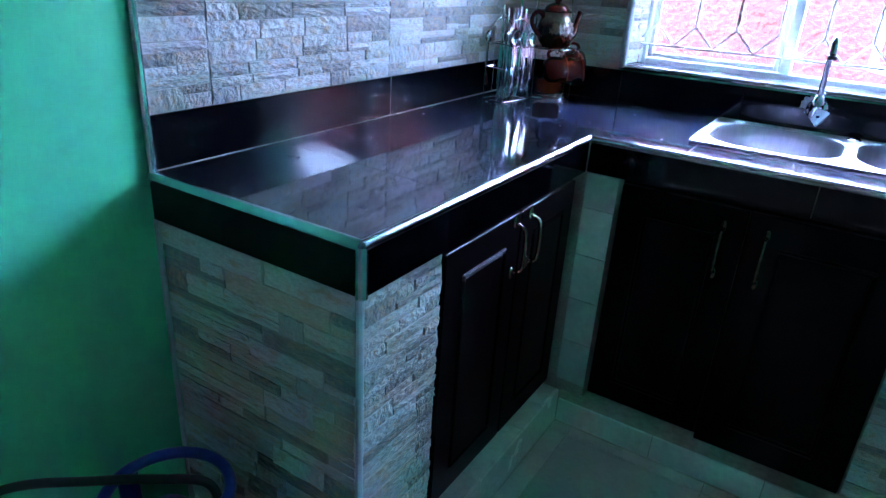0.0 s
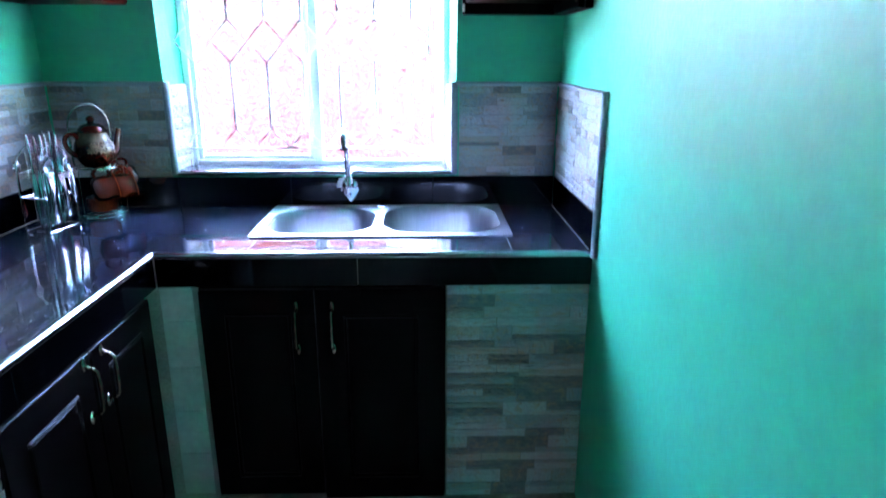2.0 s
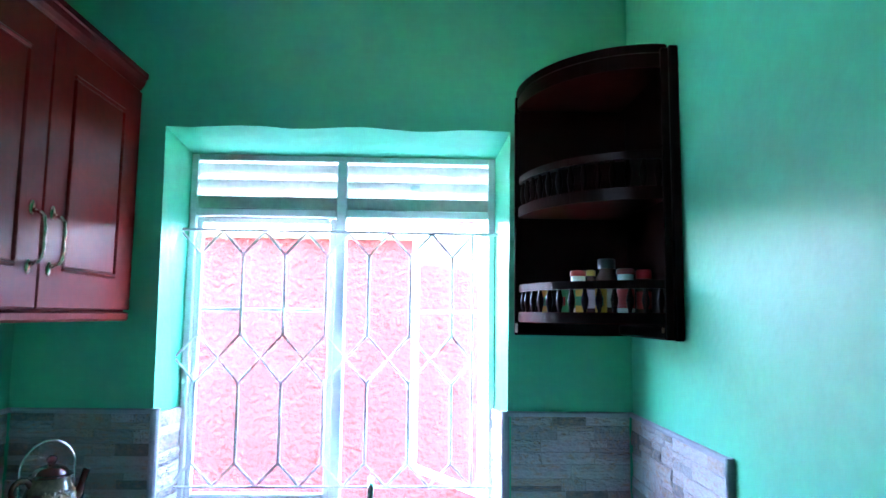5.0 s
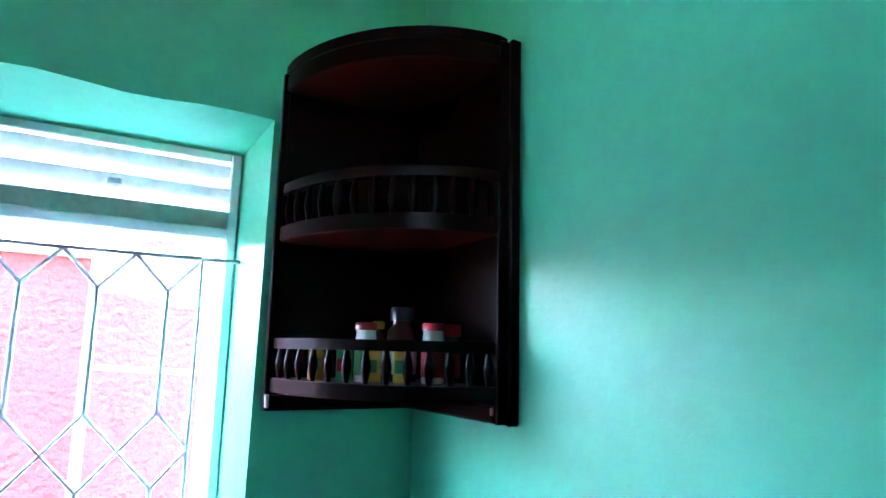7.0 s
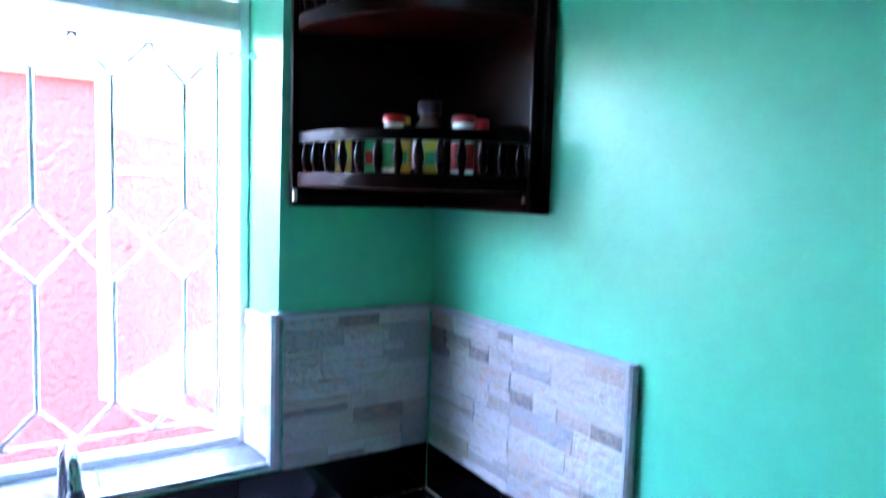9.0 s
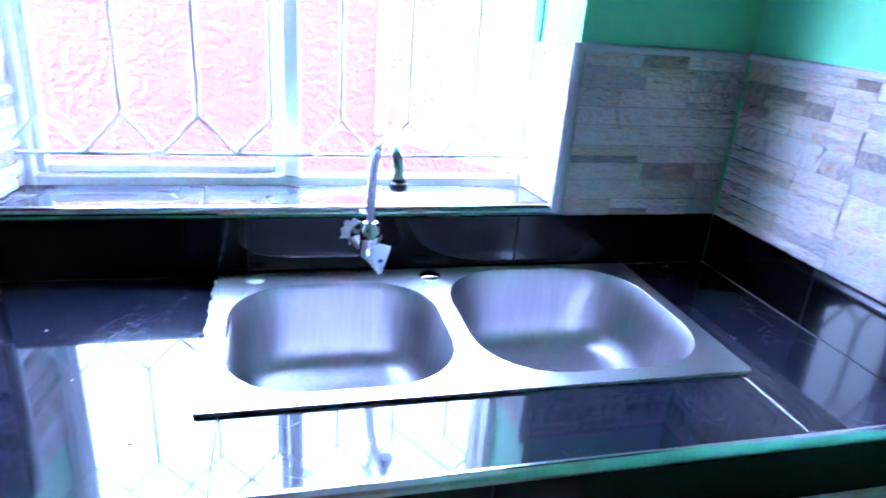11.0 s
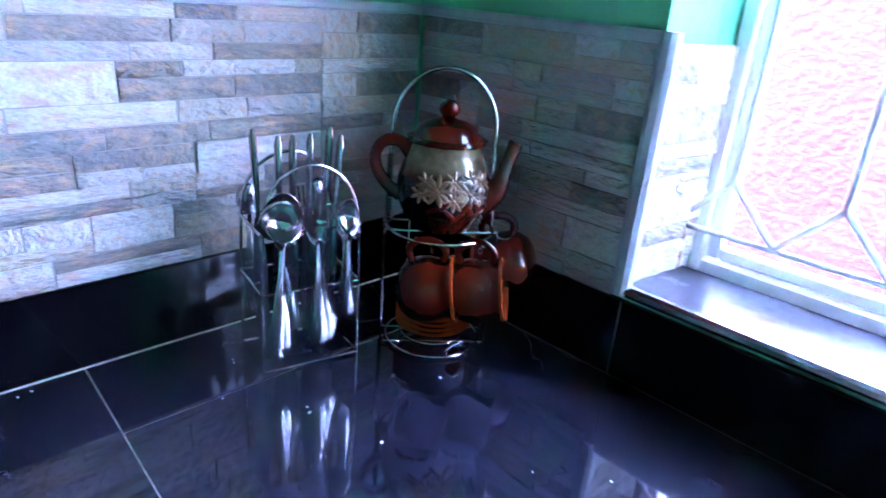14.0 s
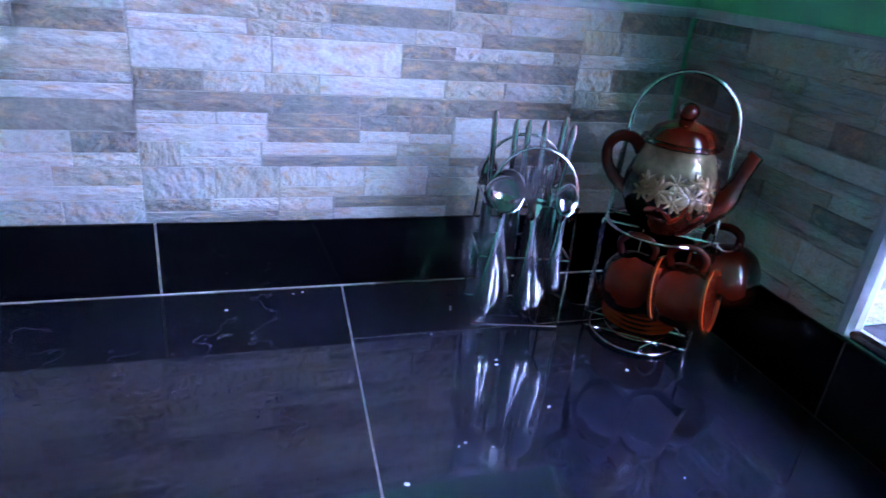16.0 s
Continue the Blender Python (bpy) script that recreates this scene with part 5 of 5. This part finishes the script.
def clad(name, origin, along, out, length, z0, z1, seed, label, breaks=(), longest=0.20):
    """Courses of uneven stones on a wall: origin is the lower start, along and out unit vectors."""
    rng = random.Random(seed)
    o, al, ou = Vector((origin[0], origin[1], 0)), Vector(along), Vector(out)
    thick = 0.0095
    bk = bmesh.new()
    c = [o + al * s + ou * d for s in (0.001, length - 0.001) for d in (0.0005, 0.0055)]
    lo = [bk.verts.new((c[i].x, c[i].y, z0 + 0.0005)) for i in (0, 1, 3, 2)]
    hi = [bk.verts.new((c[i].x, c[i].y, z1 - 0.0005)) for i in (0, 1, 3, 2)]
    bk.faces.new(lo)
    bk.faces.new(hi)
    for i in range(4):
        bk.faces.new((lo[i], lo[(i + 1) % 4], hi[(i + 1) % 4], hi[i]))
    wall = tagged(part(name, bk, M_BACKER), label, "stone tiles", kind="structure")
    turn = Matrix((( al.x, ou.x, 0), (al.y, ou.y, 0), (0, 0, 1))).to_4x4()
    cuts = [0.0] + [c for c in breaks if 0 < c < length] + [length]

    def lay(a, e, zb, h):
        ob = new("stone", rng.choice(STONES))
        p = o + al * ((a + e) / 2) + ou * 0.003
        ob.parent = wall
        ob.matrix_basis = Matrix.Translation((p.x, p.y, zb + h / 2)) @ turn @ Matrix.Diagonal((e - a - 0.0009, thick * rng.uniform(0.65, 1.4), h - 0.0008, 1))

    for c0, c1 in zip(cuts, cuts[1:]):
        z = z0
        while z < z1 - 0.004:
            h = rng.choice((0.020, 0.026, 0.034, 0.040, 0.046))
            if z + h > z1 - 0.018:
                h = z1 - z
            s = c0
            while s < c1 - 0.001:
                e = s + rng.uniform(0.06, longest)
                if c1 - e < 0.04:
                    e = c1
                if h > 0.033 and rng.random() < 0.5:
                    k = h * rng.uniform(0.35, 0.65)
                    lay(s, e, z, k)
                    mid = s + (e - s) * rng.uniform(0.3, 0.7)
                    if e - s > 0.11 and rng.random() < 0.5:
                        lay(s, mid, z + k, h - k)
                        lay(mid, e, z + k, h - k)
                    else:
                        lay(s, e, z + k, h - k)
                else:
                    lay(s, e, z, h)
                s = e
            z += h
    return wall


LABEL = "grey and tan split-face ledge stone tiles"
clad("stone_wall_west", (0.0, -0.012, 0), (0, -1, 0), (1, 0, 0), -END - 0.024, SPLASH, STONE - 0.012, 11, LABEL, (0.178, 0.785, 1.385))
clad("stone_wall_north", (0.012, 0.0, 0), (1, 0, 0), (0, -1, 0), WX0 - 0.018, SPLASH, STONE - 0.012, 12, LABEL)
clad("stone_wall_north", (WX1 + 0.012, 0.0, 0), (1, 0, 0), (0, -1, 0), W - WX1 - 0.024, SPLASH, STONE - 0.012, 13, LABEL)
clad("stone_wall_east", (W, -0.012, 0), (0, -1, 0), (-1, 0, 0), 0.590, SPLASH, STONE - 0.012, 14, LABEL, (0.30,))
clad("stone_end", (0.012, END + 0.016, 0), (1, 0, 0), (0, -1, 0), 0.516, 0.0, FASCIA - 0.002, 15, "grey split-face stone tiles on the worktop's end wall", (), 0.30)
clad("stone_pier_west", (0.526, END + 0.018, 0), (0, 1, 0), (1, 0, 0), PIER_Y - END - 0.018, PZ, FASCIA - 0.002, 16, "grey split-face stone tiles on a masonry pier")
clad("stone_pier_north", (PIER_X, -0.565, 0), (1, 0, 0), (0, -1, 0), W - PIER_X - 0.003, PN, FASCIA - 0.002, 17, "grey split-face stone tiles on a masonry pier", (), 0.26)
for x0, x1, turn in ((WX0, 0.425, 1), (WX1, 1.391, -1)):
    run = Vector((x1 - x0, FRAME_Y + 0.008, 0))
    along = run.normalized()
    clad("stone_reveal", (x0 + turn * 0.001, 0.004), along, (turn * along.y, -turn * along.x, 0), run.length - 0.010, WZ0 + 0.007, STONE - 0.012, 18 + turn, "stone tiles lining the window opening")
structure("pier_core_west", box(0.006, 0.525, END + 0.017, PIER_Y, 0.0, FASCIA - 0.001), M_DIRTY, "masonry end wall under the worktop", "wall")
structure("pier_core_north", box(PIER_X, W - 0.001, -0.564, -0.457, PN - 0.008, FASCIA - 0.001), M_DIRTY, "masonry pier under the worktop", "wall")


def trim(a, b, r=0.0075, material=None):
    structure("trim", tube([a, b], r, 10), material or M_TRIM, "grey tile edge trim", "trim")


TZ = STONE - 0.007
trim((0.008, END + 0.012, TZ), (0.008, -0.004, TZ))
trim((0.004, -0.008, TZ), (WX0, -0.008, TZ))
trim((WX1, -0.008, TZ), (W - 0.004, -0.008, TZ))
trim((W - 0.008, -0.612, TZ), (W - 0.008, -0.004, TZ))
trim((W - 0.007, -0.610, TOP - 0.012), (W - 0.007, -0.610, STONE), 0.010)
trim((0.006, END + 0.010, TOP - 0.02), (0.006, END + 0.010, STONE), 0.009, M_ALU)
trim((0.006, END + 0.006, 0.0), (0.006, END + 0.006, FASCIA), 0.006)
trim((DEPTH_W - 0.014, END + 0.012, 0.0), (DEPTH_W - 0.014, END + 0.012, FASCIA), 0.007)
trim((WX0 + 0.005, -0.004, WZ0 - 0.004), (WX0 + 0.005, -0.004, STONE), 0.0135)
trim((WX1 - 0.005, -0.004, WZ0 - 0.004), (WX1 - 0.005, -0.004, STONE), 0.0135)
trim((WX0 - 0.004, -0.004, WZ0 + 0.001), (WX1 + 0.004, -0.004, WZ0 + 0.001), 0.009, M_ALU)


# ---- crumbs and chips of grout on the worktop
rng = random.Random(8)
b = bmesh.new()
for cx, cy in ((0.171, -0.425), (0.38, -0.455), (0.344, -0.347), (0.44, -0.535), (0.405, -0.438), (0.478, -0.416), (0.249, -0.367), (0.059, -0.70), (0.102, -0.393), (0.03, -0.60), (0.02, -0.615), (0.49, -0.25), (0.30, -0.20), (0.55, -0.18), (0.60, -0.33), (0.24, -0.95), (0.10, -1.12), (1.60, -0.33), (0.70, -0.47)):
    for k in range(rng.choice((1, 1, 2))):
        r = rng.uniform(0.0010, 0.0026)
        q = bmesh.new()
        bmesh.ops.create_icosphere(q, subdivisions=1, radius=r)
        bmesh.ops.transform(q, matrix=Matrix.Translation((cx + rng.uniform(-0.012, 0.012), cy + rng.uniform(-0.012, 0.012), TOP + r * 0.35)) @ Matrix.Rotation(rng.uniform(0, 3), 4, "Z") @ Matrix.Diagonal((rng.uniform(0.7, 1.8), 1, 0.4, 1)), verts=q.verts)
        join(b, q)
tagged(part("crumbs", b, M_WHITE), "pale crumbs and grout chips scattered on the worktop", "crumbs", kind="stuff")
